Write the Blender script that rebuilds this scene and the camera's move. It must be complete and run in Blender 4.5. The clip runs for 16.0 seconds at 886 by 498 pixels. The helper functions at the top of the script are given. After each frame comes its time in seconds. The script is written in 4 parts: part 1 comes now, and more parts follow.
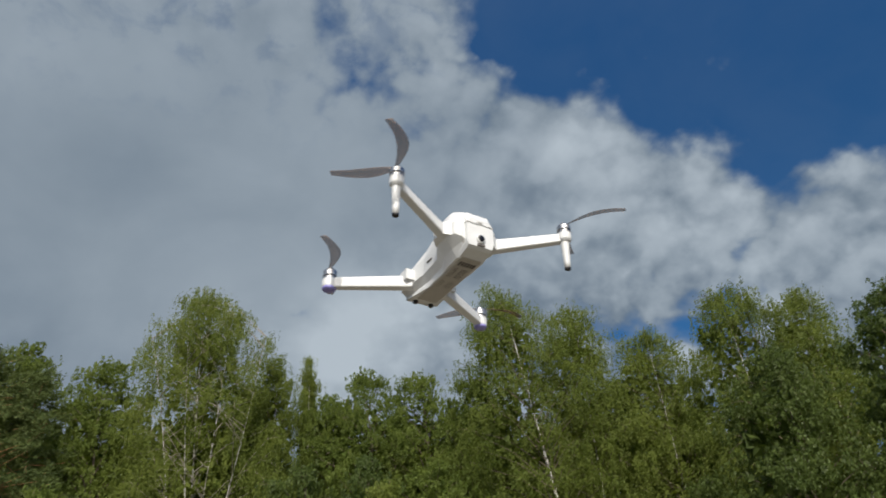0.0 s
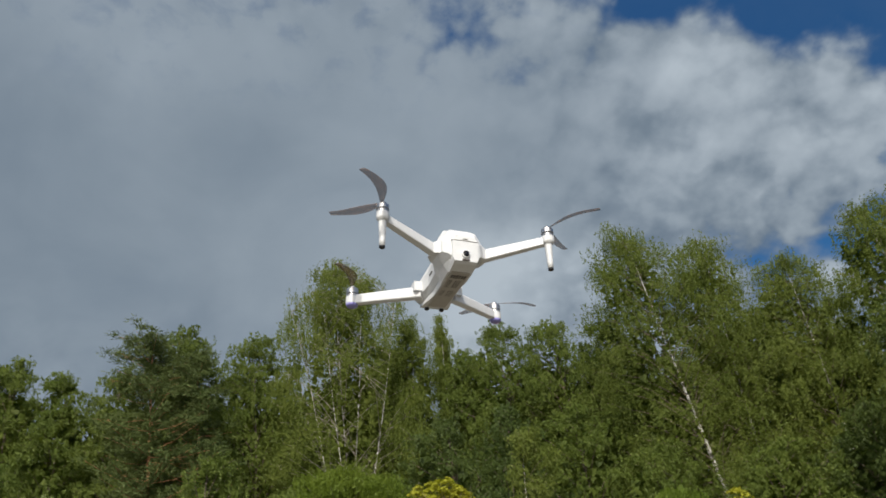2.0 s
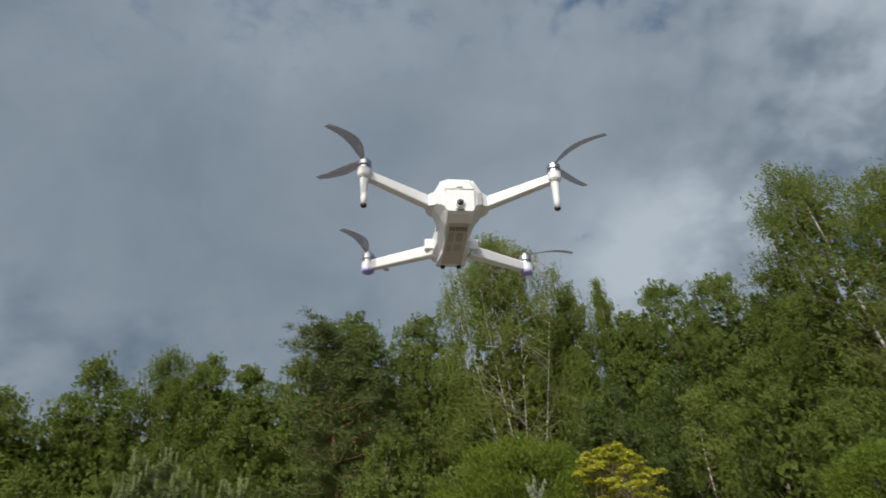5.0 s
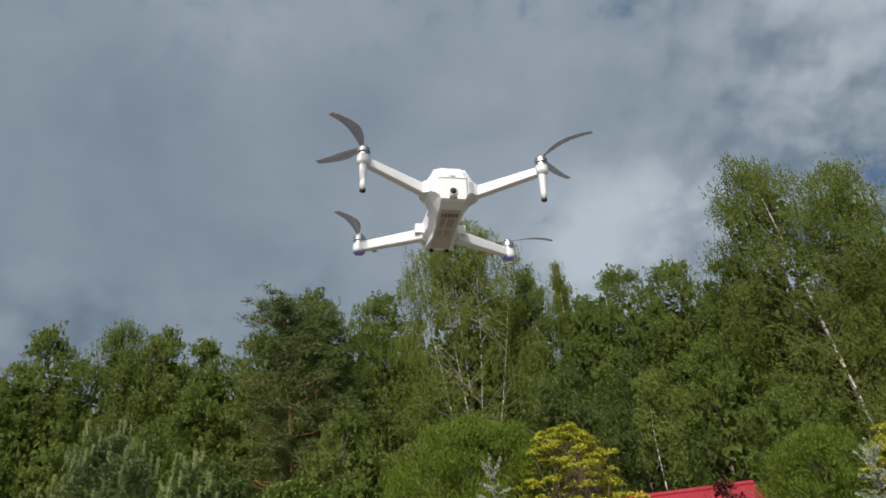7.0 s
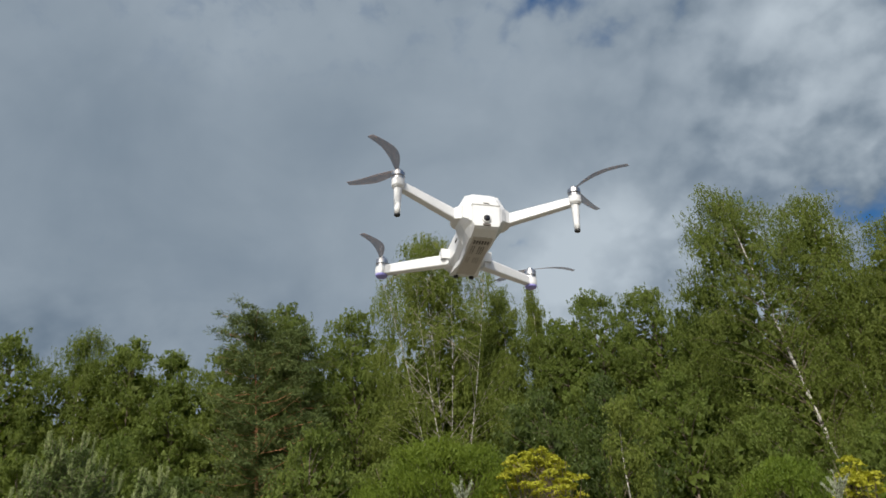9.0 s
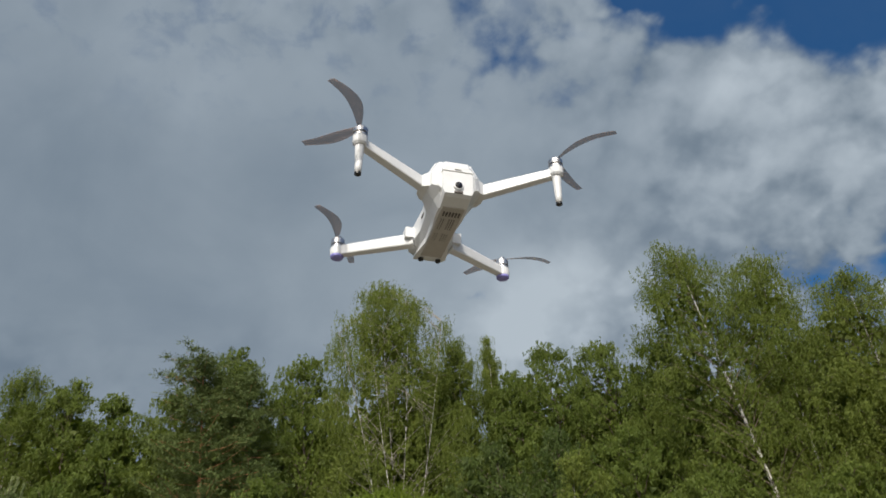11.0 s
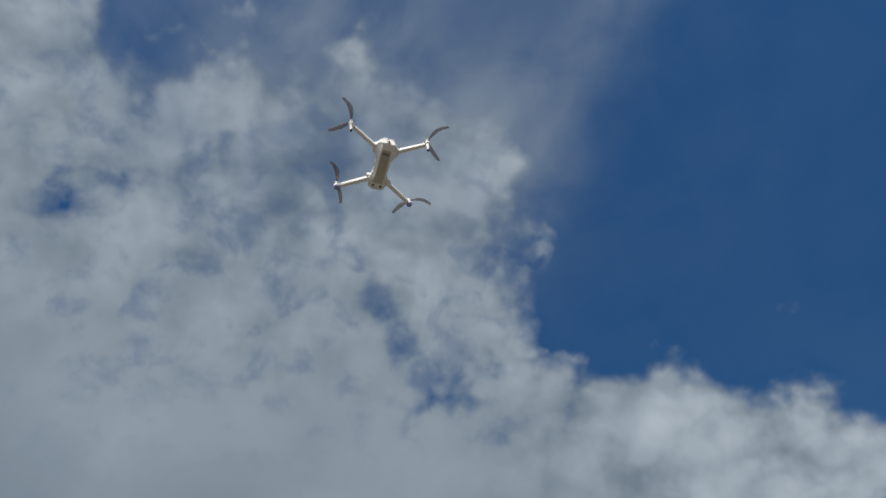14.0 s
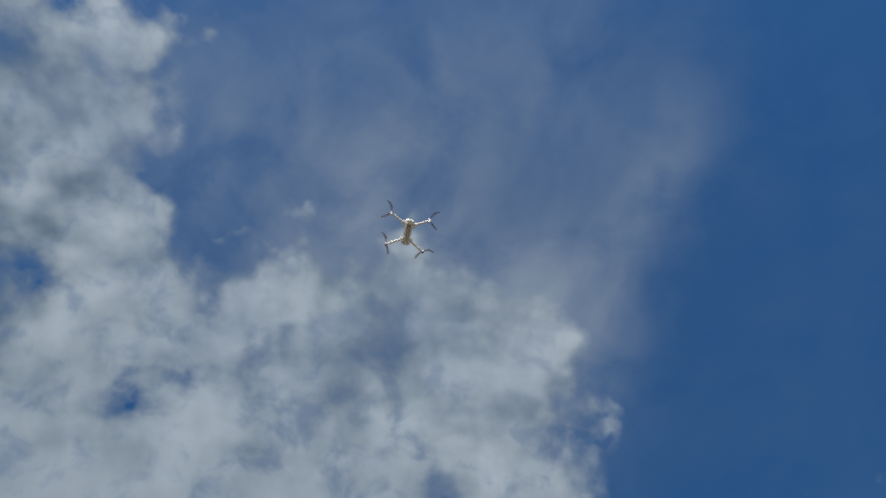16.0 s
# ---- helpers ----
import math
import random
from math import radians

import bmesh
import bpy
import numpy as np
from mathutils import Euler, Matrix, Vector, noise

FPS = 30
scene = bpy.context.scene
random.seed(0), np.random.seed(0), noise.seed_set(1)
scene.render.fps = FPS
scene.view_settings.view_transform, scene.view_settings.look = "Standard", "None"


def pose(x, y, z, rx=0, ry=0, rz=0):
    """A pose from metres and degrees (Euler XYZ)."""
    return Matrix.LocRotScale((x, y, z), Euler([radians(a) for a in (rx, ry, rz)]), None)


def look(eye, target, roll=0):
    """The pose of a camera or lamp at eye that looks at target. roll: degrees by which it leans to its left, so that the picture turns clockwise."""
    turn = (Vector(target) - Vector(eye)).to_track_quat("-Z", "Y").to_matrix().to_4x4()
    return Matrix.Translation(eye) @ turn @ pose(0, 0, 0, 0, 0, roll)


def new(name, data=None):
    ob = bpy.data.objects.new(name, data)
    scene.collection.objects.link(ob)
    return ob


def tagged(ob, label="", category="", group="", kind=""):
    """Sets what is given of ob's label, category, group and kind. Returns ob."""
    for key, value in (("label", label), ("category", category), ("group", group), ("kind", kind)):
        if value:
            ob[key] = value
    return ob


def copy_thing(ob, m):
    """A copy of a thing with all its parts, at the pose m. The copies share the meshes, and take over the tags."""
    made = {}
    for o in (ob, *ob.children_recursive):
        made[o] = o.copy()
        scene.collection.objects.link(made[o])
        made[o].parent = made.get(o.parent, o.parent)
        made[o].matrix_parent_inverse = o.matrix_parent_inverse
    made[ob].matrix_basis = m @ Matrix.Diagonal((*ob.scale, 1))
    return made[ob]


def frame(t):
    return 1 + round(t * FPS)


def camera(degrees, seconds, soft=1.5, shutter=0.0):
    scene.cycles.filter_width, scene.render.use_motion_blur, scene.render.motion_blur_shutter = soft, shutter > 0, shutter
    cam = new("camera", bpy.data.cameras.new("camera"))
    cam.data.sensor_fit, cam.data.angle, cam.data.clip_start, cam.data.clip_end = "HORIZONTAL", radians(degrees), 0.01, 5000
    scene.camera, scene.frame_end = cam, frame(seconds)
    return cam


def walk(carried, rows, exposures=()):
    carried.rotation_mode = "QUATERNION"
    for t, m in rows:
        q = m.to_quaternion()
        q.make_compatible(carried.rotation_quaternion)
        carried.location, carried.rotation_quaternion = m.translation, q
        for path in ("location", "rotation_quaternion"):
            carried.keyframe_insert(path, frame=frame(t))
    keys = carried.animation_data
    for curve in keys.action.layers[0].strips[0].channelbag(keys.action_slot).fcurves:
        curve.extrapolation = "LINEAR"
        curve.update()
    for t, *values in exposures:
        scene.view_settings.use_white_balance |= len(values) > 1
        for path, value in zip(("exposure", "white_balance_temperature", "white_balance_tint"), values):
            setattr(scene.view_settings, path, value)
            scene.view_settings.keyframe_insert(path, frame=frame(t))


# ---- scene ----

# camera and its path
cam = camera(63.03, 16.0, soft=1.6, shutter=0.5)
PATH = [
    (0.0, pose(-0.354, -0.784, 5.058, 119.90, 5.04, -17.34)),
    (0.5, pose(-0.256, -0.848, 5.082, 118.71, 4.59, -14.62)),
    (1.0, pose(-0.217, -0.909, 5.096, 117.88, 3.98, -11.75)),
    (1.5, pose(-0.223, -0.979, 5.078, 117.08, 4.47, -8.91)),
    (2.0, pose(-0.197, -0.993, 5.058, 117.15, 6.39, -5.72)),
    (2.5, pose(-0.156, -1.016, 5.018, 117.80, 8.20, -3.71)),
    (3.0, pose(-0.107, -0.955, 5.006, 117.21, 8.82, -1.61)),
    (3.5, pose(-0.048, -0.929, 5.012, 119.24, 9.59, 2.58)),
    (4.0, pose(0.050, -0.898, 5.018, 118.22, 6.34, 7.40)),
    (4.5, pose(0.065, -0.886, 5.044, 117.53, 6.35, 9.25)),
    (5.0, pose(0.041, -0.903, 5.042, 116.46, 6.61, 8.06)),
    (5.2, pose(0.045, -0.921, 5.025, 116.00, 6.62, 6.26)),
    (7.3, pose(-0.012, -0.974, 5.029, 113.58, 6.13, 3.64)),
    (7.5, pose(-0.017, -0.977, 5.073, 112.33, 6.05, 2.86)),
    (8.0, pose(0.034, -0.914, 5.090, 112.08, 4.53, 4.80)),
    (8.5, pose(-0.081, -0.968, 5.073, 113.93, 4.84, 3.16)),
    (10.8, pose(-0.097, -0.840, 5.014, 118.59, 5.34, -1.26)),
    (11.0, pose(-0.103, -0.799, 5.012, 119.35, 5.15, -2.09)),
    (11.5, pose(-0.135, -0.791, 5.000, 121.06, 5.45, -2.79)),
    (12.0, pose(-0.164, -0.801, 4.872, 121.08, 6.04, -5.31)),
    (12.5, pose(-0.206, -0.821, 4.556, 127.30, 7.49, -5.24)),
    (13.0, pose(-0.237, -0.916, 4.227, 135.84, 8.80, -5.12)),
    (13.5, pose(-0.260, -1.026, 3.825, 140.37, 8.63, -5.69)),
    (14.0, pose(-0.280, -1.105, 3.250, 145.36, 9.06, -5.18)),
    (14.5, pose(-0.327, -1.278, 2.540, 150.90, 8.70, -5.26)),
    (15.0, pose(-0.306, -1.418, 1.860, 154.36, 8.07, -5.13)),
    (15.5, pose(-0.295, -1.545, 1.144, 157.21, 7.74, -3.01)),
    (16.0, pose(-0.347, -1.544, 0.583, 160.34, 6.63, -0.15)),
]
# the clip's own exposure drifts a little
EXPOSURE = [(0.0, -0.03), (4.5, -0.08), (7.5, 0.04), (8.0, 0.13), (8.5, 0.10), (11.0, -0.02), (12.5, -0.14), (13.5, -0.18), (14.5, -0.06), (16.0, 0.06)]
walk(cam, PATH, EXPOSURE)

# world: clear blue sky with broken cumulus and a grey cloud deck
SUN_AZ, SUN_EL = radians(192), radians(40)      # clockwise from +y, height above the horizon


def towards(az, el):
    a, e = radians(az), radians(el)
    return (math.sin(a) * math.cos(e), math.cos(a) * math.cos(e), math.sin(e))


class Nodes:
    """Short hand for wiring a node tree."""

    def __init__(self, tree):
        self.tree = tree

    def add(self, kind, **values):
        n = self.tree.nodes.new(kind)
        for key, value in values.items():
            setattr(n, key, value)
        return n

    def put(self, value, socket):
        if isinstance(value, bpy.types.NodeSocket):
            self.tree.links.new(value, socket)
        else:
            socket.default_value = value

    def math(self, op, a, b=0.0, c=0.0, clamp=False):
        n = self.add("ShaderNodeMath", operation=op, use_clamp=clamp)
        for value, socket in zip((a, b, c), n.inputs):
            self.put(value, socket)
        return n.outputs[0]

    def vec(self, op, a, b=(0, 0, 0), scale=1.0):
        n = self.add("ShaderNodeVectorMath", operation=op)
        self.put(a, n.inputs[0])
        self.put(b, n.inputs[1])
        if op == "SCALE":
            self.put(scale, n.inputs[3])
        return n.outputs["Value"] if op == "DOT_PRODUCT" else n.outputs[0]

    def noise(self, vector, scale, detail=4.0, rough=0.5, lac=2.0, warp=0.0):
        n = self.add("ShaderNodeTexNoise")
        self.put(vector, n.inputs["Vector"])
        n.inputs["Scale"].default_value = scale
        n.inputs["Detail"].default_value = detail
        n.inputs["Roughness"].default_value = rough
        n.inputs["Lacunarity"].default_value = lac
        n.inputs["Distortion"].default_value = warp
        return n.outputs[0]

    def mix(self, fac, a, b):
        n = self.add("ShaderNodeMix", data_type="RGBA")
        self.put(fac, n.inputs[0])
        self.put(a, n.inputs[6])
        self.put(b, n.inputs[7])
        return n.outputs[2]

    def ramp(self, value, lo, hi, smooth=True):
        n = self.add("ShaderNodeMapRange", interpolation_type="SMOOTHSTEP" if smooth else "LINEAR")
        self.put(value, n.inputs[0])
        n.inputs[1].default_value, n.inputs[2].default_value = lo, hi
        return n.outputs[0]

    def spots(self, direction, rows, start):
        """Soft round areas of the sky: bearing, height, width in degrees, weight."""
        total = start
        for az, el, wide, weight in rows:
            k = 1 / radians(wide) ** 2
            d = self.vec("DOT_PRODUCT", direction, towards(az, el))
            g = self.math("EXPONENT", self.math("MULTIPLY_ADD", d, k, -k))
            total = self.math("MULTIPLY_ADD", g, weight, total)
        return total


world = bpy.data.worlds.new("sky")
scene.world = world
world.use_nodes = True
world.node_tree.nodes.clear()
W = Nodes(world.node_tree)
ray_dir = W.add("ShaderNodeTexCoord").outputs["Generated"]
sep = W.add("ShaderNodeSeparateXYZ")
W.put(ray_dir, sep.inputs[0])
height = W.math("MAXIMUM", sep.outputs[2], 0.0)
flat = W.math("DIVIDE", 1.0, W.math("ADD", height, 1.2))
deck = W.vec("SCALE", ray_dir, scale=flat)
sky = W.add("ShaderNodeTexSky", sky_type="NISHITA", sun_disc=False, sun_elevation=SUN_EL, sun_rotation=SUN_AZ,
            air_density=1.0, dust_density=0.3, ozone_density=2.5)
# wide cloud banks and clear stretches
BANKS = [(-8, 33, 19, 0.40), (-44, 34, 15, 0.40), (18, 25, 9, 0.26), (-12, 24, 7, 0.20), (-6, 58, 12, 0.12), (-58, 64, 9, 0.14), (-66, 67, 6, 0.22), (20, 57, 7, 0.06),
         (62, 40, 10, -0.46), (76, 46, 12, -0.40), (98, 55, 18, -0.45), (46, 47, 7, -0.34), (51, 54, 7, -0.30), (63, 54, 9, -0.32), (44, 78, 9, -0.22),
         (-40, 78, 6, -0.26), (-15, 78, 5, -0.22), (-38, 67.5, 3, -0.16), (35, 44.5, 4, -0.16)]
# single heaps of cumulus and small drifting scraps
HEAPS = [(35.5, 34.5, 4.2, 0.40), (30, 37, 2.8, 0.18), (43, 29, 3.6, 0.32), (51, 26, 4, 0.36), (58, 24, 5, 0.40), (29, 30, 5, 0.22), (36, 27, 4, 0.12), (27, 51, 4.5, 0.05),
         (22, 62, 4, 0.16), (43.4, 40.8, 1.6, 0.50), (48.6, 39.0, 1.6, 0.58), (49.4, 46.4, 2.0, 0.62), (4, 62.5, 4, 0.14), (15, 63, 4, 0.12), (33.5, 37.6, 2.6, 0.16), (23, 60.5, 4.5, 0.10), (3, 71, 4, 0.10), (14, 52, 3.5, 0.10)]
# torn holes in the cloud field
HOLES = [(28, 47, 1.8, -0.14), (17, 44, 1.5, -0.07), (18, 39.8, 1.4, 0.06), (11, 42, 1.5, -0.10), (14, 36.9, 1.0, -0.20), (-6, 46, 1.4, -0.16), (34, 25.5, 1.4, -0.10), (45, 26, 1.2, -0.22),
         (29.5, 27, 1.2, -0.16), (-36, 59.8, 1.4, -0.22), (-25, 57.2, 1.5, -0.24), (-14, 63.8, 1.5, -0.16), (-33, 55.6, 1.6, -0.22), (-1, 61.5, 1.3, -0.05), (8, 52.6, 1.6, -0.24), (10, 48.6, 1.5, -0.22)]
RENTS = [(-6, 50.4, 1.2, -0.18), (12, 45, 1.4, -0.10), (-52, 59.8, 1.4, -0.20), (7, 58.6, 1.4, -0.04), (-51, 70, 1.6, -0.18), (19.5, 67, 2.4, -0.20), (48, 29.6, 1.0, -0.16), (38, 24.7, 1.2, -0.08)]
# brighter and darker stretches of the clouds
LIGHT = [(35.5, 35.5, 3.2, 0.34), (43, 30, 3, 0.22), (53, 27.5, 4, 0.24), (31, 30.5, 4, 0.12), (16, 24.5, 3.2, 0.46), (11, 22.5, 3.5, 0.44), (-16, 41, 4, 0.10), (-26, 43, 4, 0.10), (10, 44, 4, 0.06),
         (-22, 59, 3, 0.12), (3, 63, 9, 0.08), (23, 60, 5, 0.08), (-30, 51, 8, 0.05)]
SHADE = [(-8, 36.8, 4, -0.10), (-15, 28, 5, -0.06), (-25, 35.5, 5, -0.09), (-34, 36, 7, -0.09), (-36, 17, 8, -0.10), (13, 32, 4, -0.04), (1, 39.6, 2.5, -0.06), (-42, 62, 6, -0.06)]
VEIL = [(25, 60, 5, 0.7), (30, 60.5, 4, 0.36), (42, 61.5, 3, 0.26), (50, 63, 2.6, 0.22), (58, 63.6, 2.4, 0.26), (67, 63.6, 2.4, 0.16), (44, 77, 9, 0.20), (66, 73, 6, 0.14), (16, 67, 4.5, 0.6), (-5, 71, 5, 0.35), (-40, 75, 8, 0.24), (-12, 76, 8, 0.26)]
cover = W.spots(ray_dir, BANKS + HEAPS, 0.045)
cover = W.spots(ray_dir, HOLES + RENTS, cover)
cover = W.math("MULTIPLY_ADD", W.ramp(sep.outputs[2], 0.42, 0.20), 0.34, cover)
overcast = W.math("MINIMUM", W.spots(ray_dir, [(-10, 32, 16, 1.0), (13, 36, 9, 0.5), (-40, 34, 13, 0.8)], 0.0), 1.0)
broad = W.noise(deck, 5.0, 5.0, 0.5, 2.1)
puffs = W.noise(deck, 20.0, 9.0, 0.53, 2.1)
soft_puffs = W.noise(deck, 20.0, 5.0, 0.45, 2.1)
lit_side = W.noise(W.vec("ADD", deck, (-0.008, -0.012, 0.0)), 20.0, 5.0, 0.45, 2.1)
bend = W.add("ShaderNodeTexNoise")
W.put(deck, bend.inputs["Vector"])
bend.inputs["Scale"].default_value, bend.inputs["Detail"].default_value = 18.0, 4.0
lump_at = W.vec("ADD", deck, W.vec("SCALE", W.vec("SUBTRACT", bend.outputs["Color"], (0.5, 0.5, 0.5)), scale=0.05))
lumps = W.add("ShaderNodeTexVoronoi", feature="SMOOTH_F1")
W.put(lump_at, lumps.inputs["Vector"])
lumps.inputs["Scale"].default_value, lumps.inputs["Detail"].default_value = 22.0, 2.0
lumps.inputs["Roughness"].default_value, lumps.inputs["Smoothness"].default_value = 0.5, 0.6
lump = W.math("SUBTRACT", 0.63, lumps.outputs["Distance"])
dense = W.math("ADD", W.math("MULTIPLY_ADD", puffs, 0.60, W.math("MULTIPLY", broad, 0.45)), cover)
dense = W.math("ADD", W.math("MULTIPLY_ADD", lump, 0.45, dense), 0.075)
# thin, see-through parts of the cloud field
thin_part = W.math("MULTIPLY", W.spots(ray_dir, [(8, 68, 6, 0.40), (-30, 68, 6, 0.35), (24, 60, 5, 0.25), (27, 52, 4, 0.25), (-62, 68, 6, 0.25)], 0.02),
                   W.ramp(W.noise(deck, 11.0, 4.0, 0.5), 0.66, 0.30))
mottle = W.math("MULTIPLY", W.ramp(W.noise(deck, 38.0, 5.0, 0.55, 2.0, 0.3), 0.48, 0.70), W.math("MULTIPLY", W.ramp(sep.outputs[2], 0.58, 0.80), 0.42))
cloud_amount = W.math("MULTIPLY", W.math("SUBTRACT", W.ramp(dense, 0.49, 0.80), mottle, clamp=True), W.math("SUBTRACT", 1.0, thin_part, clamp=True))
broken = W.math("MULTIPLY_ADD", overcast, -1.0, 1.0)
relief = W.math("MULTIPLY", W.math("SUBTRACT", soft_puffs, lit_side), W.math("MULTIPLY", broken, 1.0))
shade = W.spots(ray_dir, LIGHT + SHADE, 0.46)
shade = W.math("ADD", shade, relief)
shade = W.math("ADD", shade, W.math("MULTIPLY_ADD", W.noise(deck, 5.5, 6.0, 0.5, 2.0, 0.5), 0.60, -0.30))
shade = W.math("ADD", shade, W.math("MULTIPLY", W.math("MULTIPLY", lump, 0.34), W.math("MULTIPLY_ADD", overcast, -0.85, 1.0)))
thick = W.ramp(W.math("ADD", dense, W.math("MULTIPLY", cover, -0.6)), 0.5, 0.8)
shade = W.math("ADD", shade, W.math("MULTIPLY", broken, W.math("MULTIPLY_ADD", thick, 0.24, -0.12)), clamp=True)
cloud_col = W.mix(shade, (0.100, 0.147, 0.204, 1), (0.452, 0.518, 0.578, 1))
# thin high streaks
rot = W.add("ShaderNodeVectorRotate", rotation_type="Z_AXIS")
rot.inputs["Angle"].default_value = radians(-27)
W.put(deck, rot.inputs[0])
streak = W.noise(W.vec("MULTIPLY", rot.outputs[0], (2.0, 0.8, 1.0)), 5.0, 5.0, 0.5, 2.0, 0.2)
wisps = W.math("MULTIPLY_ADD", W.ramp(W.noise(deck, 15.0, 6.0, 0.55, 2.0, 0.3), 0.28, 0.68), 0.7, 0.3)
veil = W.math("MULTIPLY", W.math("MULTIPLY", W.spots(ray_dir, VEIL, 0.04), wisps), W.math("MULTIPLY", W.ramp(streak, 0.15, 0.65), 1.25))
veil = W.math("SUBTRACT", 1.0, W.math("EXPONENT", W.math("MULTIPLY", veil, -1.0)), clamp=True)
deepen = W.math("MULTIPLY_ADD", W.ramp(sep.outputs[2], 0.45, 0.85), 0.24, 0.76)
blue = W.vec("SCALE", W.vec("MULTIPLY", sky.outputs[0], (0.0255, 0.067, 0.098)), scale=deepen)
clear = W.mix(veil, blue, (0.27, 0.325, 0.385, 1))
back = W.add("ShaderNodeBackground")
# the sky and the clouds shine brighter round the sun
SUN_WAY = towards(math.degrees(SUN_AZ), math.degrees(SUN_EL))
glare = W.ramp(W.vec("DOT_PRODUCT", ray_dir, SUN_WAY), 0.68, 0.99)
sunlit = W.mix(glare, W.mix(cloud_amount, clear, cloud_col), (2.3, 2.2, 2.0, 1))
W.put(sunlit, back.inputs[0])
back.inputs[1].default_value = 1.0
W.put(back.outputs[0], W.add("ShaderNodeOutputWorld").inputs[0])

sun = new("sun", bpy.data.lights.new("sun", "SUN"))
sun.data.energy, sun.data.angle, sun.data.color = 3.7, radians(0.6), (1.0, 0.93, 0.82)
sun.matrix_world = look((0, 0, 60), Vector((0, 0, 60)) - Vector(towards(math.degrees(SUN_AZ), math.degrees(SUN_EL))))


# materials
def material(name):
    m = bpy.data.materials.new(name)
    m.use_nodes = True
    n = Nodes(m.node_tree)
    return m, n, m.node_tree.nodes["Principled BSDF"]


def leaf_material(name, colour, other, rough=0.55, through_light=0.38):
    """Foliage: every leaf its own tone, larger patches lighter or yellower, light shining through."""
    m, n, b = material(name)
    geo = n.add("ShaderNodeNewGeometry")
    obj = n.add("ShaderNodeObjectInfo")
    patch = n.noise(n.add("ShaderNodeTexCoord").outputs["Object"], 0.55, 3.0)
    f = n.math("ADD", n.math("MULTIPLY", geo.outputs["Random Per Island"], 0.42), n.math("MULTIPLY_ADD", patch, 1.3, -0.34))
    f = n.math("ADD", f, n.math("MULTIPLY_ADD", obj.outputs["Random"], 0.3, -0.15), clamp=True)
    c = n.mix(f, (*colour, 1), (*other, 1))
    n.put(c, b.inputs["Base Color"])
    b.inputs["Roughness"].default_value = rough
    b.inputs["Specular IOR Level"].default_value = 0.2
    t = n.add("ShaderNodeBsdfTranslucent")
    n.put(n.vec("MULTIPLY", c, (1.2, 1.25, 0.6)), t.inputs[0])
    s = n.add("ShaderNodeMixShader")
    s.inputs[0].default_value = through_light
    n.put(b.outputs[0], s.inputs[1])
    n.put(t.outputs[0], s.inputs[2])
    n.put(s.outputs[0], m.node_tree.nodes["Material Output"].inputs[0])
    return m


def bark_material(name, light, dark, scale, amount):
    m, n, b = material(name)
    p = n.add("ShaderNodeTexCoord").outputs["Object"]
    bands = n.noise(n.vec("MULTIPLY", p, (1.0, 1.0, 2.2)), scale, 5.0, 0.65)
    c = n.mix(n.ramp(bands, amount, amount + 0.14), (*light, 1), (*dark, 1))
    n.put(c, b.inputs["Base Color"])
    b.inputs["Roughness"].default_value = 0.8
    bump = n.add("ShaderNodeBump")
    bump.inputs["Strength"].default_value = 0.5
    n.put(bands, bump.inputs["Height"])
    n.put(bump.outputs[0], b.inputs["Normal"])
    return m


def plain_material(name, colour, rough=0.5, metal=0.0, grain=60.0, spread=0.08, bump_by=0.05):
    m, n, b = material(name)
    p = n.add("ShaderNodeTexCoord").outputs["Object"]
    g = n.math("ADD", n.math("MULTIPLY", n.noise(p, grain, 4.0, 0.6), 0.5), n.math("MULTIPLY", n.noise(p, grain * 0.12, 3.0), 0.5))
    lo = tuple(c * (1 - spread) for c in colour)
    hi = tuple(min(1.0, c * (1 + spread)) for c in colour)
    n.put(n.mix(n.ramp(g, 0.35, 0.65), (*lo, 1), (*hi, 1)), b.inputs["Base Color"])
    n.put(n.math("MULTIPLY_ADD", g, 0.2, rough - 0.1), b.inputs["Roughness"])
    b.inputs["Metallic"].default_value = metal
    bump = n.add("ShaderNodeBump")
    bump.inputs["Strength"].default_value = bump_by
    bump.inputs["Distance"].default_value = 0.002
    n.put(g, bump.inputs["Height"])
    n.put(bump.outputs[0], b.inputs["Normal"])
    return m


BIRCH_LEAF = leaf_material("birch leaves", (0.086, 0.122, 0.021), (0.178, 0.214, 0.044))
DECID_LEAF = leaf_material("broad leaves", (0.077, 0.117, 0.021), (0.163, 0.204, 0.042))
# dark leaf tone; on the alders it also stands in for half shade
DARK_LEAF = leaf_material("dark and half-shaded leaves", (0.048, 0.078, 0.020), (0.100, 0.136, 0.034), 0.45)
WILLOW_LEAF = leaf_material("willow leaves", (0.086, 0.134, 0.014), (0.170, 0.222, 0.030))
HEDGE_LEAF = leaf_material("hedge leaves", (0.080, 0.130, 0.014), (0.158, 0.212, 0.030))
MAPLE_LEAF = leaf_material("golden maple leaves", (0.28, 0.295, 0.028), (0.47, 0.455, 0.062), 0.55, 0.45)
AMBER_LEAF = leaf_material("amber maple leaves", (0.36, 0.24, 0.03), (0.55, 0.42, 0.07), 0.55, 0.45)
PURPLE_LEAF = leaf_material("purple leaves", (0.050, 0.012, 0.014), (0.120, 0.030, 0.028))
PINE_NEEDLE = leaf_material("pine needles", (0.066, 0.098, 0.030), (0.136, 0.166, 0.050), 0.6, 0.1)
FIR_NEEDLE = leaf_material("young pine needles", (0.072, 0.112, 0.034), (0.155, 0.205, 0.068), 0.6, 0.1)
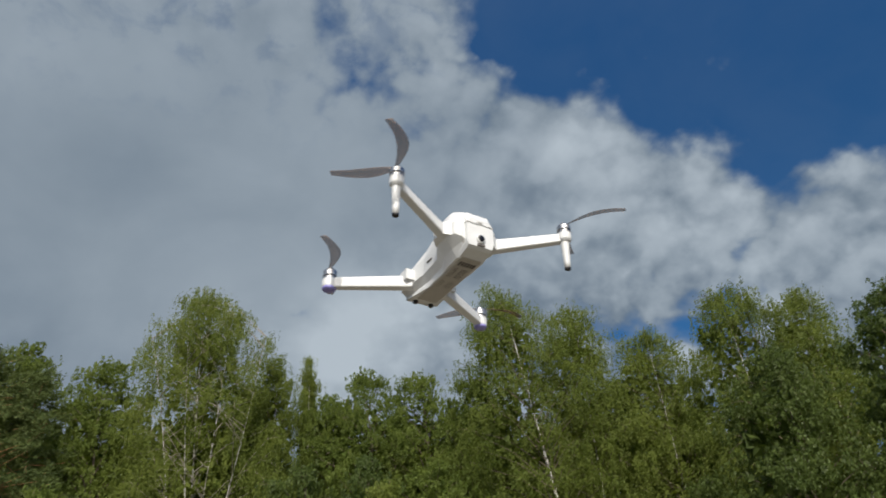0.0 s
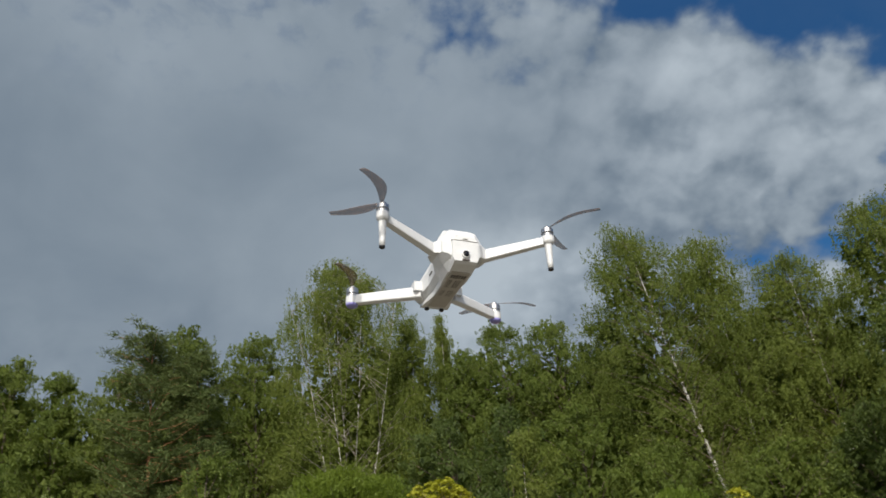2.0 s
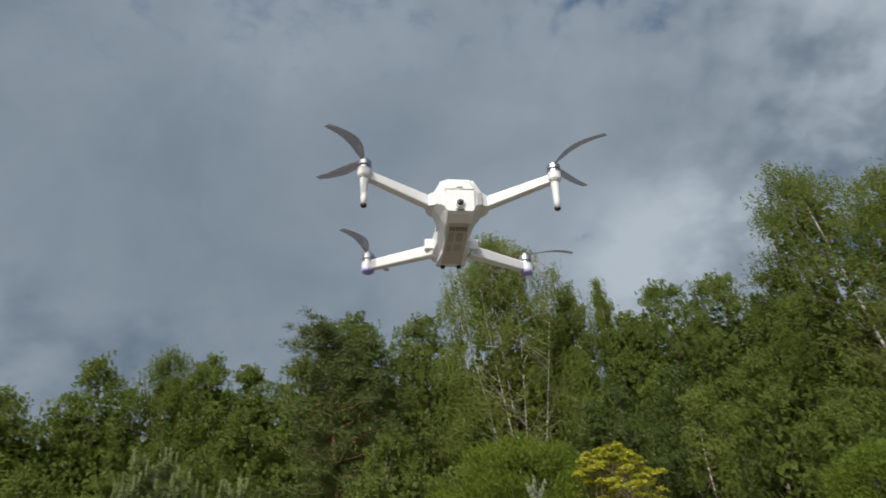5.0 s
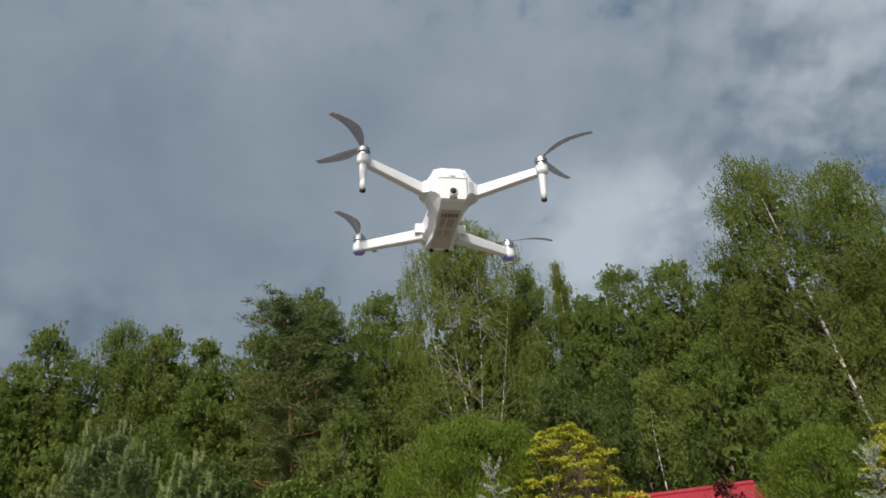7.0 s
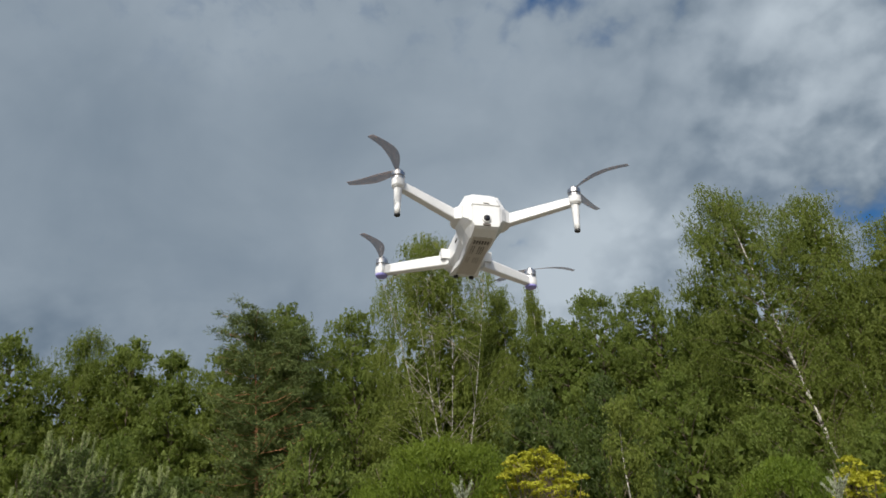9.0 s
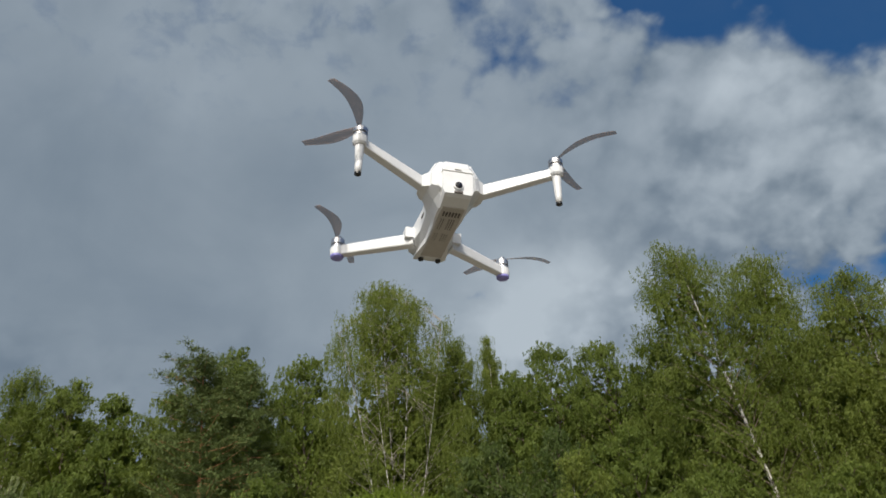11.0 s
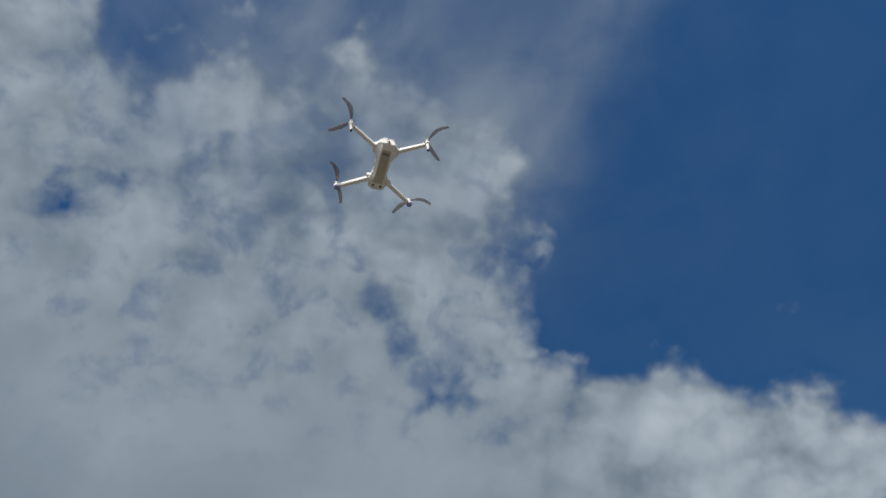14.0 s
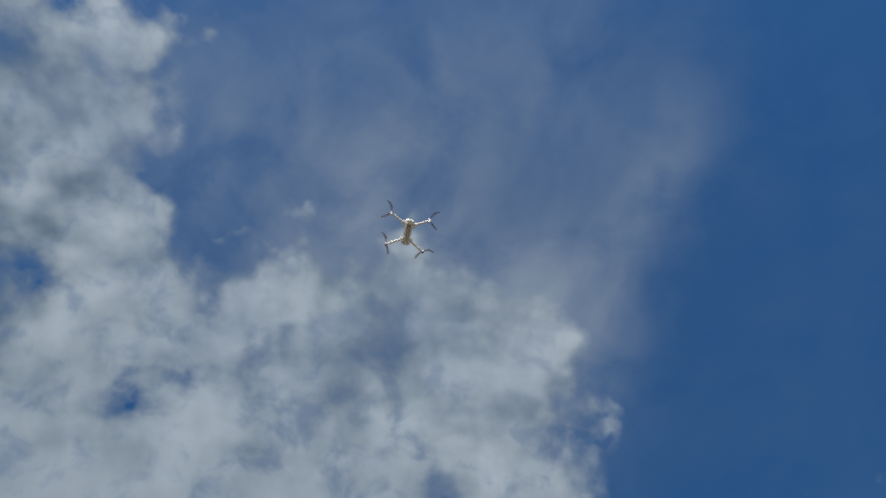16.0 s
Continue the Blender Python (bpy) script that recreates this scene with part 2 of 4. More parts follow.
SHOOT_NEEDLE = leaf_material("pale shoot needles", (0.17, 0.215, 0.085), (0.30, 0.345, 0.155), 0.6, 0.1)
FLOWER = leaf_material("white petals", (0.62, 0.63, 0.55), (0.78, 0.78, 0.72), 0.6, 0.3)
BLUE_NEEDLE = leaf_material("blue spruce needles", (0.19, 0.225, 0.155), (0.38, 0.415, 0.31), 0.6, 0.1)
BIRCH_BARK = bark_material("birch bark", (0.58, 0.56, 0.52), (0.06, 0.05, 0.045), 2.6, 0.47)
BROWN_BARK = bark_material("grey brown bark", (0.20, 0.16, 0.12), (0.07, 0.055, 0.045), 3.0, 0.45)
TWIG_BARK = bark_material("twig bark", (0.17, 0.13, 0.09), (0.09, 0.07, 0.05), 3.0, 0.45)
PALE_BARK = bark_material("pale branch bark", (0.31, 0.28, 0.23), (0.14, 0.11, 0.09), 3.0, 0.52)
PINE_BARK = bark_material("orange pine bark", (0.42, 0.19, 0.09), (0.14, 0.08, 0.05), 3.0, 0.52)


# mesh helpers
def unit(a):
    return a / np.maximum(np.linalg.norm(a, axis=1, keepdims=True), 1e-9)


def mesh_from(name, verts, faces, mat, smooth=False):
    """A mesh from an array of places and arrays of faces with equal corners each."""
    me = bpy.data.meshes.new(name)
    verts = np.asarray(verts, dtype=np.float32)
    faces = np.asarray(faces, dtype=np.int32)
    n, k = faces.shape
    me.vertices.add(len(verts))
    me.vertices.foreach_set("co", verts.ravel())
    me.loops.add(n * k)
    me.loops.foreach_set("vertex_index", faces.ravel())
    me.polygons.add(n)
    me.polygons.foreach_set("loop_start", np.arange(0, n * k, k, dtype=np.int32))
    if smooth:
        me.polygons.foreach_set("use_smooth", np.ones(n, dtype=bool))
    me.update(calc_edges=True)
    me.materials.append(mat)
    return me


def blades(rng, at, along, long, wide, sides=None, corners=4):
    """Leaves or needles: pointed quads at places, lengthwise along the given directions."""
    n = len(at)
    a = unit(along)
    b = unit(np.cross(a, rng.normal(size=(n, 3)))) if sides is None else unit(np.cross(sides, a))
    a = a * (np.asarray(long) * 0.5).reshape(-1, 1)
    b = b * (np.asarray(wide) * 0.5).reshape(-1, 1)
    if corners == 3:                            # small far leaves
        v = np.stack([at + a, at + b - a * 0.6, at - b - a], 1).reshape(-1, 3)
        return v, np.arange(3 * n).reshape(n, 3)
    v = np.stack([at + a, at + b + a * 0.15, at - a, at - b + a * 0.15], 1).reshape(-1, 3)
    return v, np.arange(4 * n).reshape(n, 4)


def tubes(lines, sides=5):
    """Tapered tubes along polylines: each line is (places, radii)."""
    vs, fs, base = [], [], 0
    ang = np.linspace(0, 2 * math.pi, sides, endpoint=False)
    for pts, rad in lines:
        pts, rad = np.asarray(pts, float), np.asarray(rad, float)
        t = unit(np.gradient(pts, axis=0))
        ref = np.where(np.abs(t[:, 2:3]) > 0.9, np.array([[1.0, 0, 0]]), np.array([[0, 0, 1.0]]))
        u = unit(np.cross(t, ref))
        w = np.cross(t, u)
        ring = pts[:, None] + rad[:, None, None] * (np.cos(ang)[None, :, None] * u[:, None] + np.sin(ang)[None, :, None] * w[:, None])
        vs.append(ring.reshape(-1, 3))
        k = len(pts)
        i = np.arange(k - 1)[:, None] * sides + base
        j = np.arange(sides)[None]
        q = np.stack([i + j, i + (j + 1) % sides, i + sides + (j + 1) % sides, i + sides + j], -1)
        fs.append(q.reshape(-1, 4))
        base += k * sides
    return np.concatenate(vs), np.concatenate(fs)


def holder(name, at, label, category, group="", kind=""):
    ob = new(name)
    ob.location = at
    ob.empty_display_size = 0.2
    return tagged(ob, label, category, group, kind)


def child(name, me, parent, label=""):
    ob = new(name, me)
    ob.parent = parent
    return tagged(ob, label)


# setting: ground reaching the horizon
def grass_material():
    m, n, b = material("dry sandy ground")
    p = n.add("ShaderNodeTexCoord").outputs["Object"]
    f = n.math("ADD", n.math("MULTIPLY", n.noise(p, 0.3, 5.0, 0.6), 0.6), n.math("MULTIPLY", n.noise(p, 14.0, 4.0, 0.7), 0.4))
    n.put(n.mix(n.ramp(f, 0.35, 0.65), (0.10, 0.09, 0.065, 1), (0.20, 0.175, 0.13, 1)), b.inputs["Base Color"])
    b.inputs["Roughness"].default_value = 0.9
    return m


def ground():
    rings = [0.01, 4, 8, 14, 22, 32, 45, 60, 90, 150, 300, 700, 1600, 3000]
    sides = 48
    rng = np.random.default_rng(5)
    vs, fs = [], [tuple(range(3, -1, -1))]
    for i, r in enumerate(rings):
        for s in range(sides):
            a = 2 * math.pi * s / sides
            vs.append((r * math.cos(a), r * math.sin(a), rng.uniform(-0.06, 0.0) if 3 < r < 200 else -0.03))
        if i:
            for s in range(sides):
                p, q = (i - 1) * sides, i * sides
                fs.append((p + s, q + s, q + (s + 1) % sides, p + (s + 1) % sides))
    ob = new("ground", mesh_from("ground", vs, fs, grass_material(), True))
    tagged(ob, "pale dry sandy ground, slightly uneven", "ground", kind="structure")


ground()


# trees
def crown_points(rng, n, base, top, radius, shape):
    """Clump places in a crown: more of them near its outside."""
    h = rng.uniform(0, 1, n) ** 0.85
    if shape == "dome":
        prof = np.sqrt(np.clip(1 - (np.abs(h - 0.42) / 0.60) ** 2.2, 0.03, 1))
    elif shape == "flat":
        prof = np.clip((1.0 - h) * 9 + 0.55, 0, 1) * np.clip(h * 3 + 0.5, 0, 1)
    elif shape == "tall":
        prof = np.clip(1.03 - h, 0.06, 1) ** 0.6 * np.clip(h * 5 + 0.6, 0, 1) * 1.1
    else:
        prof = np.sqrt(np.clip(1 - (np.abs(h - 0.45) / 0.56) ** 2, 0.02, 1))
    a = rng.uniform(0, 2 * math.pi, n)
    lobes = 1 + 0.22 * np.sin(3 * a + rng.uniform(0, 6)) * np.sin(5 * h + rng.uniform(0, 6)) + 0.12 * np.sin(7 * a + 9 * h)
    r = radius * prof * lobes * np.sqrt(rng.uniform(0.06, 1, n))
    return np.stack([r * np.cos(a), r * np.sin(a), base + (top - base) * h], 1), h, radius * prof


def broad_tree(name, at, top, radius, seed, leaf, bark, label, shape="dome", base=None, clumps=150, per=150, size=0.19, spread=0.62,
               lean=(0, 0), trunk_r=0.17, stems=1, category="tree", group="", thin=0.6, fine=0.0, layered=0.0, corners=4):
    """A tree with tapered stems, limbs that reach each clump, and a crown of single leaves."""
    rng = np.random.default_rng(seed)
    base = top * 0.28 if base is None else base
    ob = holder(name, (at[0], at[1], 0), label, category, group)
    lines = []
    axes = []
    for s in range(stems):
        off = np.array([rng.normal(0, 0.15), rng.normal(0, 0.15), 0]) * (stems > 1)
        end = np.array([lean[0] + rng.normal(0, 0.12 * radius) + (s - (stems - 1) / 2) * radius * 0.55, lean[1] + rng.normal(0, 0.12 * radius), top * rng.uniform(0.90, 0.95)])
        k = np.linspace(0, 1, 12)[:, None]
        bend = np.array([rng.normal(0, 0.35), rng.normal(0, 0.35), 0])
        fan = 1.25
        pts = off + (end - off) * np.concatenate([k ** fan, k ** fan, k], 1) + bend * np.sin(k * math.pi) * k
        lines.append((pts, trunk_r * (1 - 0.93 * k[:, 0]) / math.sqrt(stems)))
        axes.append(pts)
    limbs = []
    pts, h, reach = crown_points(rng, clumps, base, top - 0.35, radius, shape)
    mid = np.array([lean[0], lean[1], 0.0])
    pts = pts + mid * np.clip(pts[:, 2:3] / top, 0, 1)
    small = (1.12 - 0.55 * h)
    for i, c in enumerate(pts):
        ax = axes[i % stems]
        z = max(base * 0.6, c[2] - rng.uniform(0.9, 2.2) - 0.35 * math.hypot(c[0], c[1]))
        j = int(np.argmin(np.abs(ax[:, 2] - z)))
        s = ax[j]
        m = (s + c) / 2 + np.array([0, 0, 0.25 * np.linalg.norm(c - s) * 0.2])
        r0 = min(0.05, 0.016 * np.linalg.norm(c - s) + 0.01) * thin
        limbs.append(([s, (s + m) / 2 + (0, 0, 0.05), m, c], [r0, r0 * 0.8, r0 * 0.55, 0.006]))
    v, f = tubes(lines, 8)
    child("trunk", mesh_from("trunk", v, f, bark, True), ob)
    v, f = tubes(limbs, 3)
    child("branchwork", mesh_from("branchwork", v, f, TWIG_BARK, True), ob, "thin brown branches")
    cs = np.repeat(pts, per, 0)
    n = len(cs)
    o = rng.normal(size=(n, 3))
    o = unit(o) * (rng.uniform(0, 1, (n, 1)) ** 0.5) * spread * (small[:, None] * rng.uniform(0.75, 1.3, (clumps, 1))).repeat(per, 0) * (1, 1, 0.75)
    along = rng.normal(0, 1, (n, 3)) + (0, 0, -0.5)
    sides = None
    if layered:                                 # leaves spread flat in tiers
        o = o * (1, 1, layered)
        o[:, 2] -= 0.35 * np.hypot(o[:, 0], o[:, 1])
        along = np.stack([o[:, 0], o[:, 1], np.full(n, -0.25 * spread)], 1) + rng.normal(0, 0.3 * spread, (n, 3))
        sides = rng.normal(0, 0.35, (n, 3)) + (0, 0, 1)
    if fine:                                    # narrow upright leaves
        along = unit(pts - (0, 0, base)).repeat(per, 0) * 0.6 + rng.normal(0, 0.5, (n, 3)) + (0, 0, 0.5)
    lv = size * rng.uniform(0.6, 1.25, n) * (1.5 if fine else 1.0)
    if not layered:                             # leaves deep in the crown are larger
        inside = np.hypot(pts[:, 0] - mid[0] * pts[:, 2] / top, pts[:, 1] - mid[1] * pts[:, 2] / top) < 0.45 * reach
        lv = lv * np.where(inside, 1.6, 1.0).repeat(per)
    v, f = blades(rng, cs + o, along, lv, lv * (fine or (0.8 if layered else 0.62)), sides, corners)
    child("crown", mesh_from("crown", v, f, leaf), ob)
    return ob


def pine_tree(at, top, radius, seed):
    """A tall pine: bare reddish stem, flat layered needle masses."""
    rng = np.random.default_rng(seed)
    ob = holder("pine_tree", (at[0], at[1], 0), "tall pine with dark layered needle crown and orange stem", "tree", "forest edge trees")
    k = np.linspace(0, 1, 14)
    stem = np.stack([0.25 * np.sin(3 * k), 0.15 * np.sin(4 * k), top * 0.98 * k], 1)
    lines = [(stem, 0.2 * (1 - 0.92 * k))]
    at_c = []
    for i in range(150):
        h = rng.uniform(0.34, 1.0)
        ln = radius * (0.25 + 0.95 * math.sqrt(max(0.0, 1 - h))) * rng.uniform(0.55, 1.15)
        a = rng.uniform(0, 6.283)
        s = np.array([np.interp(h, k, stem[:, 0]), np.interp(h, k, stem[:, 1]), top * 0.98 * h])
        e = s + (ln * math.cos(a), ln * math.sin(a), ln * rng.uniform(-0.08, 0.45))
        m = (s + e) / 2 - (0, 0, 0.06 * ln)
        lines.append(([s, m, e], [0.04 * (1.2 - h), 0.025 * (1.2 - h), 0.006]))
        for q in np.linspace(0.10, 1.0, 5):
            at_c.append(s + (e - s) * q + rng.normal(0, 0.22, 3))
    v, f = tubes(lines)
    child("trunk", mesh_from("trunk", v, f, PINE_BARK, True), ob)
    cs = np.repeat(np.array(at_c), 62, 0)
    n = len(cs)
    o = unit(rng.normal(size=(n, 3))) * rng.uniform(0.05, 0.45, (n, 1)) * (1.15, 1.15, 0.6)
    v, f = blades(rng, cs + o, o + rng.normal(0, 0.12, (n, 3)) + (0, 0, 0.12), 0.26 * rng.uniform(0.6, 1.2, n), 0.042, None, 3)
    child("crown", mesh_from("crown", v, f, PINE_NEEDLE), ob)
    return ob


def conifer(name, at, top, half, depth, seed, needle, label, steep=0.35, tiers=30, needles=150, long=0.05, wide=0.012, low=0.6, leader=0.45, category="tree", group="", candle=0.0):
    """A young conifer: whorls of needle-clad branches round one stem, longer towards the ground."""
    rng = np.random.default_rng(seed)
    ob = holder(name, (at[0], at[1], 0), label, category, group)
    lines = [([(0, 0, 0), (0.01, 0.01, top * 0.5), (0, 0, top)], [0.09, 0.05, 0.008])]
    c, al, shoot_at, shoot_way = [], [], [], []
    z = top - leader * 0.35
    i = 0
    segs = [(np.array([0, 0, top - leader]), np.array([0, 0, top]), 1.0)]
    while z > low and i < tiers:
        d = (top - z) / depth
        ln0 = half * min(1.0, 0.10 + d ** 0.85) * 1.0
        for b in range(7 if i > 3 else 4):
            a = b * 6.283 / (7 if i > 3 else 4) + i * 0.9 + rng.normal(0, 0.2)
            ln = ln0 * rng.uniform(0.75, 1.2)
            up = steep * ln * rng.uniform(0.6, 1.3) + (0.18 if i < 2 else 0.0)
            s = np.array([0, 0, z + rng.normal(0, 0.04)])
            e = s + (ln * math.cos(a), ln * math.sin(a), up)
            dense_here = 1.0 if i < 13 else 0.3
            segs.append((s, e, dense_here))
            if candle:
                segs.append((e, e + (0.02, 0.01, candle * rng.uniform(0.6, 1.2)), dense_here * 1.5))
            if ln > 0.25:
                for q in (0.45, 0.62, 0.8):
                    for sg in (-1, 1):
                        b2 = a + sg * 0.8
                        p = s + (e - s) * q
                        l2 = ln * 0.33 * (1.15 - q)  + 0.05
                        segs.append((p, p + (l2 * math.cos(b2), l2 * math.sin(b2), l2 * 0.35), 0.5 * dense_here))
                        if candle and sg > 0:
                            segs.append((p, p + (l2 * math.cos(b2), l2 * math.sin(b2), l2 * 0.5 + candle * 0.7), 0.6 * dense_here))
        z -= 0.13 + 0.05 * min(i, 8) * 0.5
        i += 1
    for s, e, wgt in segs:
        lines.append(([s, (s + e) / 2, e], [0.010, 0.008, 0.004]))
        m = int(needles * wgt * min(1.5, 0.4 + np.linalg.norm(e - s)))
        q = rng.uniform(0.05, 1.05, (m, 1))
        t = (e - s) / np.linalg.norm(e - s)
        o = unit(rng.normal(size=(m, 3)))
        dirn = unit(o + t * (1.5 if wgt > 1.01 else 0.7))
        (shoot_at if wgt > 1.01 else c).append(s + (e - s) * q + dirn * long * 0.45)
        (shoot_way if wgt > 1.01 else al).append(dirn)
    v, f = tubes(lines, 4)
    child("trunk", mesh_from("trunk", v, f, BROWN_BARK, True), ob)
    c, al = np.concatenate(c), np.concatenate(al)
    v, f = blades(rng, c, al, long * rng.uniform(0.8, 1.3, len(c)), wide, None, 3)
    child("crown", mesh_from("crown", v, f, needle), ob)
    if shoot_at:                                # this year's upright shoots
        c, al = np.concatenate(shoot_at), np.concatenate(shoot_way)
        v, f = blades(rng, c, al, long * rng.uniform(0.8, 1.3, len(c)), wide, None, 3)
        child("new_growth", mesh_from("new_growth", v, f, SHOOT_NEEDLE), ob, "pale green upright candles")
    return ob


def crown_width(h, shape):
    """Share of the full radius at a share of the crown's height."""
    if shape == "tall":
        return np.clip((1.0 - h) * 1.5, 0.02, 1) ** 0.6 * np.clip(h * 4 + 0.6, 0, 1)
    return np.sqrt(np.clip(1 - (np.maximum(h - 0.4, 0) / 0.605) ** 2.4, 0.03, 1)) * np.clip(h * 2.5 + 0.6, 0, 1)


def wood_tree(name, at, top, radius, seed, leaf, bark, label, shape="dome", base=5.0, lobes=74, sprays=10, per=62, size=0.125, droop=0.0,
              lean=(0, 0), trunk_r=0.13, stems=1, fan=0.36, thin=0.5, bare=(0.0, 0.0), core=1500, core_r=0.52, back=0.0, light_limbs=False):
    """A forest tree: stems, limbs to leafy lobes, and on every lobe sprays of single leaves that face outwards."""
    rng = np.random.default_rng(seed)
    ob = holder(name, (at[0], at[1], 0), label, "tree", "forest edge trees")
    axes, lines = [], []
    k = np.linspace(0, 1, 14)[:, None]
    for s in range(stems):
        off = np.array([rng.normal(0, 0.15), rng.normal(0, 0.15), 0]) * (stems > 1)
        aside = s - (stems - 1) / 2
        end = np.array([lean[0] + rng.normal(0, 0.06 * radius) + aside * radius * fan, lean[1] + rng.normal(0, 0.06 * radius), top * (rng.uniform(0.93, 0.96) - 0.04 * abs(aside))])
        grow = 1.7 if stems > 1 else 1.25
        bend = np.array([rng.normal(0, 0.30), rng.normal(0, 0.30), 0])
        wave = np.array([0.10, 0.08, 0]) * np.sin(k * 9 + rng.uniform(0, 6))
        pts = off + (end - off) * np.concatenate([k ** grow, k ** grow, k], 1) + bend * np.sin(k * math.pi) * k + wave * k
        lines.append((pts, trunk_r * (1 - 0.93 * k[:, 0]) / math.sqrt(stems)))
        axes.append(pts)
    # lobes round the envelope, the last ones at the leading shoots
    h = (np.arange(lobes) + rng.uniform(0.1, 0.9, lobes)) / lobes
    a = np.arange(lobes) * 2.4 + rng.normal(0, 0.35, lobes)
    wide = radius * crown_width(h, shape)
    big = np.clip(0.15 * radius + 0.21 * wide, 0.30, 1.15) * rng.uniform(0.75, 1.3, lobes)
    shell = np.where(rng.uniform(0, 1, lobes) < 0.62, rng.uniform(0.84, 1.14, lobes), np.sqrt(rng.uniform(0.1, 0.75, lobes)))
    out = np.maximum(wide - 0.62 * big, 0.0) * shell
    cz = base + (top - base) * h - 0.75 * big * h
    bow = np.array([lean[0], lean[1]]) * np.clip(cz[:, None] / top, 0, 1)
    cen = np.stack([out * np.cos(a) + bow[:, 0], out * np.sin(a) + bow[:, 1] + back, cz], 1)
    for s, ax in enumerate(axes):
        tip = ax[-1]
        cen = np.concatenate([cen, [tip + (0, back, 0.0)]])
        big = np.concatenate([big, [max(0.35, 0.15 * radius)]])
    lobes = len(cen)
    mid = np.stack([np.interp(cen[:, 2], (0, top), (0, lean[0])), np.interp(cen[:, 2], (0, top), (0, lean[1])) + back, cen[:, 2]], 1)
    away = unit(cen - mid + rng.normal(0, 0.02, (lobes, 3)))
    d = unit(rng.normal(size=(lobes, sprays, 3)) + 0.45 * away[:, None] + (0, 0, 0.40))
    pts = cen[:, None] + big[:, None, None] * d * rng.uniform(0.7, 1.12, (lobes, sprays, 1)) * (1, 1, 0.85)
    small = np.repeat(big, sprays)
    own = np.repeat(np.arange(lobes), sprays)
    pts, d = pts.reshape(-1, 3), d.reshape(-1, 3)
    if bare[1]:                                 # the stems stand free in front of the leaves
        keep = np.ones(len(pts), bool)
        for ax in axes:
            sx, sy = np.interp(pts[:, 2], ax[:, 2], ax[:, 0]), np.interp(pts[:, 2], ax[:, 2], ax[:, 1])
            near = 0.42 if stems == 1 else 0.20
            keep &= ~((pts[:, 2] > bare[0]) & (pts[:, 2] < bare[1]) & (np.abs(pts[:, 0] - sx) < near) & (pts[:, 1] < sy + 0.7) & (rng.uniform(0, 1, len(pts)) < 0.85))
        pts, d, small, own = pts[keep], d[keep], small[keep], own[keep]
    limbs, twigs = [], []
    for i, c in enumerate(cen):
        ax = axes[i % stems]
        z = max(base * 0.6, c[2] - rng.uniform(0.5, 1.2) - 0.55 * math.hypot(c[0] - mid[i, 0], c[1] - mid[i, 1]))
        s = np.array([np.interp(z, ax[:, 2], ax[:, q]) for q in range(3)])
        m = (s + c) / 2 + np.array([0, 0, 0.10 * np.linalg.norm(c - s)])
        r0 = min(0.06, 0.014 * np.linalg.norm(c - s) + 0.012) * thin * 1.4
        limbs.append(([s, (s + m) / 2 + (0, 0, 0.04), m, c], [r0, r0 * 0.8, r0 * 0.6, 0.010]))
    for i in range(0, len(pts), 4):
        twigs.append(([cen[own[i]], (cen[own[i]] + pts[i]) / 2 + (0, 0, 0.06), pts[i]], [0.010, 0.008, 0.005]))
    v, f = tubes(lines, 8)
    child("trunk", mesh_from("trunk", v, f, bark, True), ob)
    v, f = tubes(limbs + twigs, 3)
    child("branchwork", mesh_from("branchwork", v, f, PALE_BARK if light_limbs else TWIG_BARK, True), ob, "pale slender branches" if light_limbs else "thin brown branches")
    n = len(pts) * per
    cs, dd, ss = np.repeat(pts, per, 0), np.repeat(d, per, 0), np.repeat(small, per) * 0.30 + 0.14
    if droop:                                   # leaves along hanging threads
        threads = max(4, per // 11)
        so = rng.normal(0, 0.75, (len(pts), threads, 3)) * (1, 1, 0.4) * (small[:, None, None] * 0.30 + 0.14)
        ln = droop * rng.uniform(0.35, 1.15, (len(pts), threads))
        pick = rng.integers(0, threads, n)
        row = np.repeat(np.arange(len(pts)), per)
        q = rng.uniform(0, 1, n)
        o = so[row, pick] + np.stack([rng.normal(0, 0.045, n), rng.normal(0, 0.045, n), -q * ln[row, pick]], 1)
        along = rng.normal(0, 0.35, (n, 3)) + (0, 0, -1)
        face = dd * (1, 1, 0.5) + rng.normal(0, 0.38, (n, 3)) + (0, 0, 0.25)
    else:
        o = unit(rng.normal(size=(n, 3)))
        face = dd * 0.8 + o * 0.4 + rng.normal(0, 0.36, (n, 3)) + (0, 0, 0.15)
        o = o * (rng.uniform(0, 1, (n, 1)) ** 0.5) * ss[:, None] * (1.15, 1.15, 0.7)
        along = np.cross(face, rng.normal(size=(n, 3))) + (0, 0, -0.25)
    lv = size * rng.uniform(0.7, 1.25, n)
    places, ways, faces_to, longs, wides = [cs + o], [along], [face], [lv], [lv * (0.55 if droop else 0.72)]
    if core:                                    # large old leaves deep inside
        hh = rng.uniform(0.0, 0.88, core)
        aa = rng.uniform(0, 6.283, core)
        rr = core_r * radius * crown_width(hh, shape) * np.sqrt(rng.uniform(0, 1, core))
        zz = base + (top - base) * hh - 0.3
        places.append(np.stack([rr * np.cos(aa) + lean[0] * zz / top, rr * np.sin(aa) + lean[1] * zz / top + back + 0.25 * radius, zz], 1))
        ways.append(rng.normal(size=(core, 3)))
        faces_to.append(rng.normal(size=(core, 3)))
        longs.append(rng.uniform(0.3, 0.55, core))
        wides.append(rng.uniform(0.25, 0.42, core))
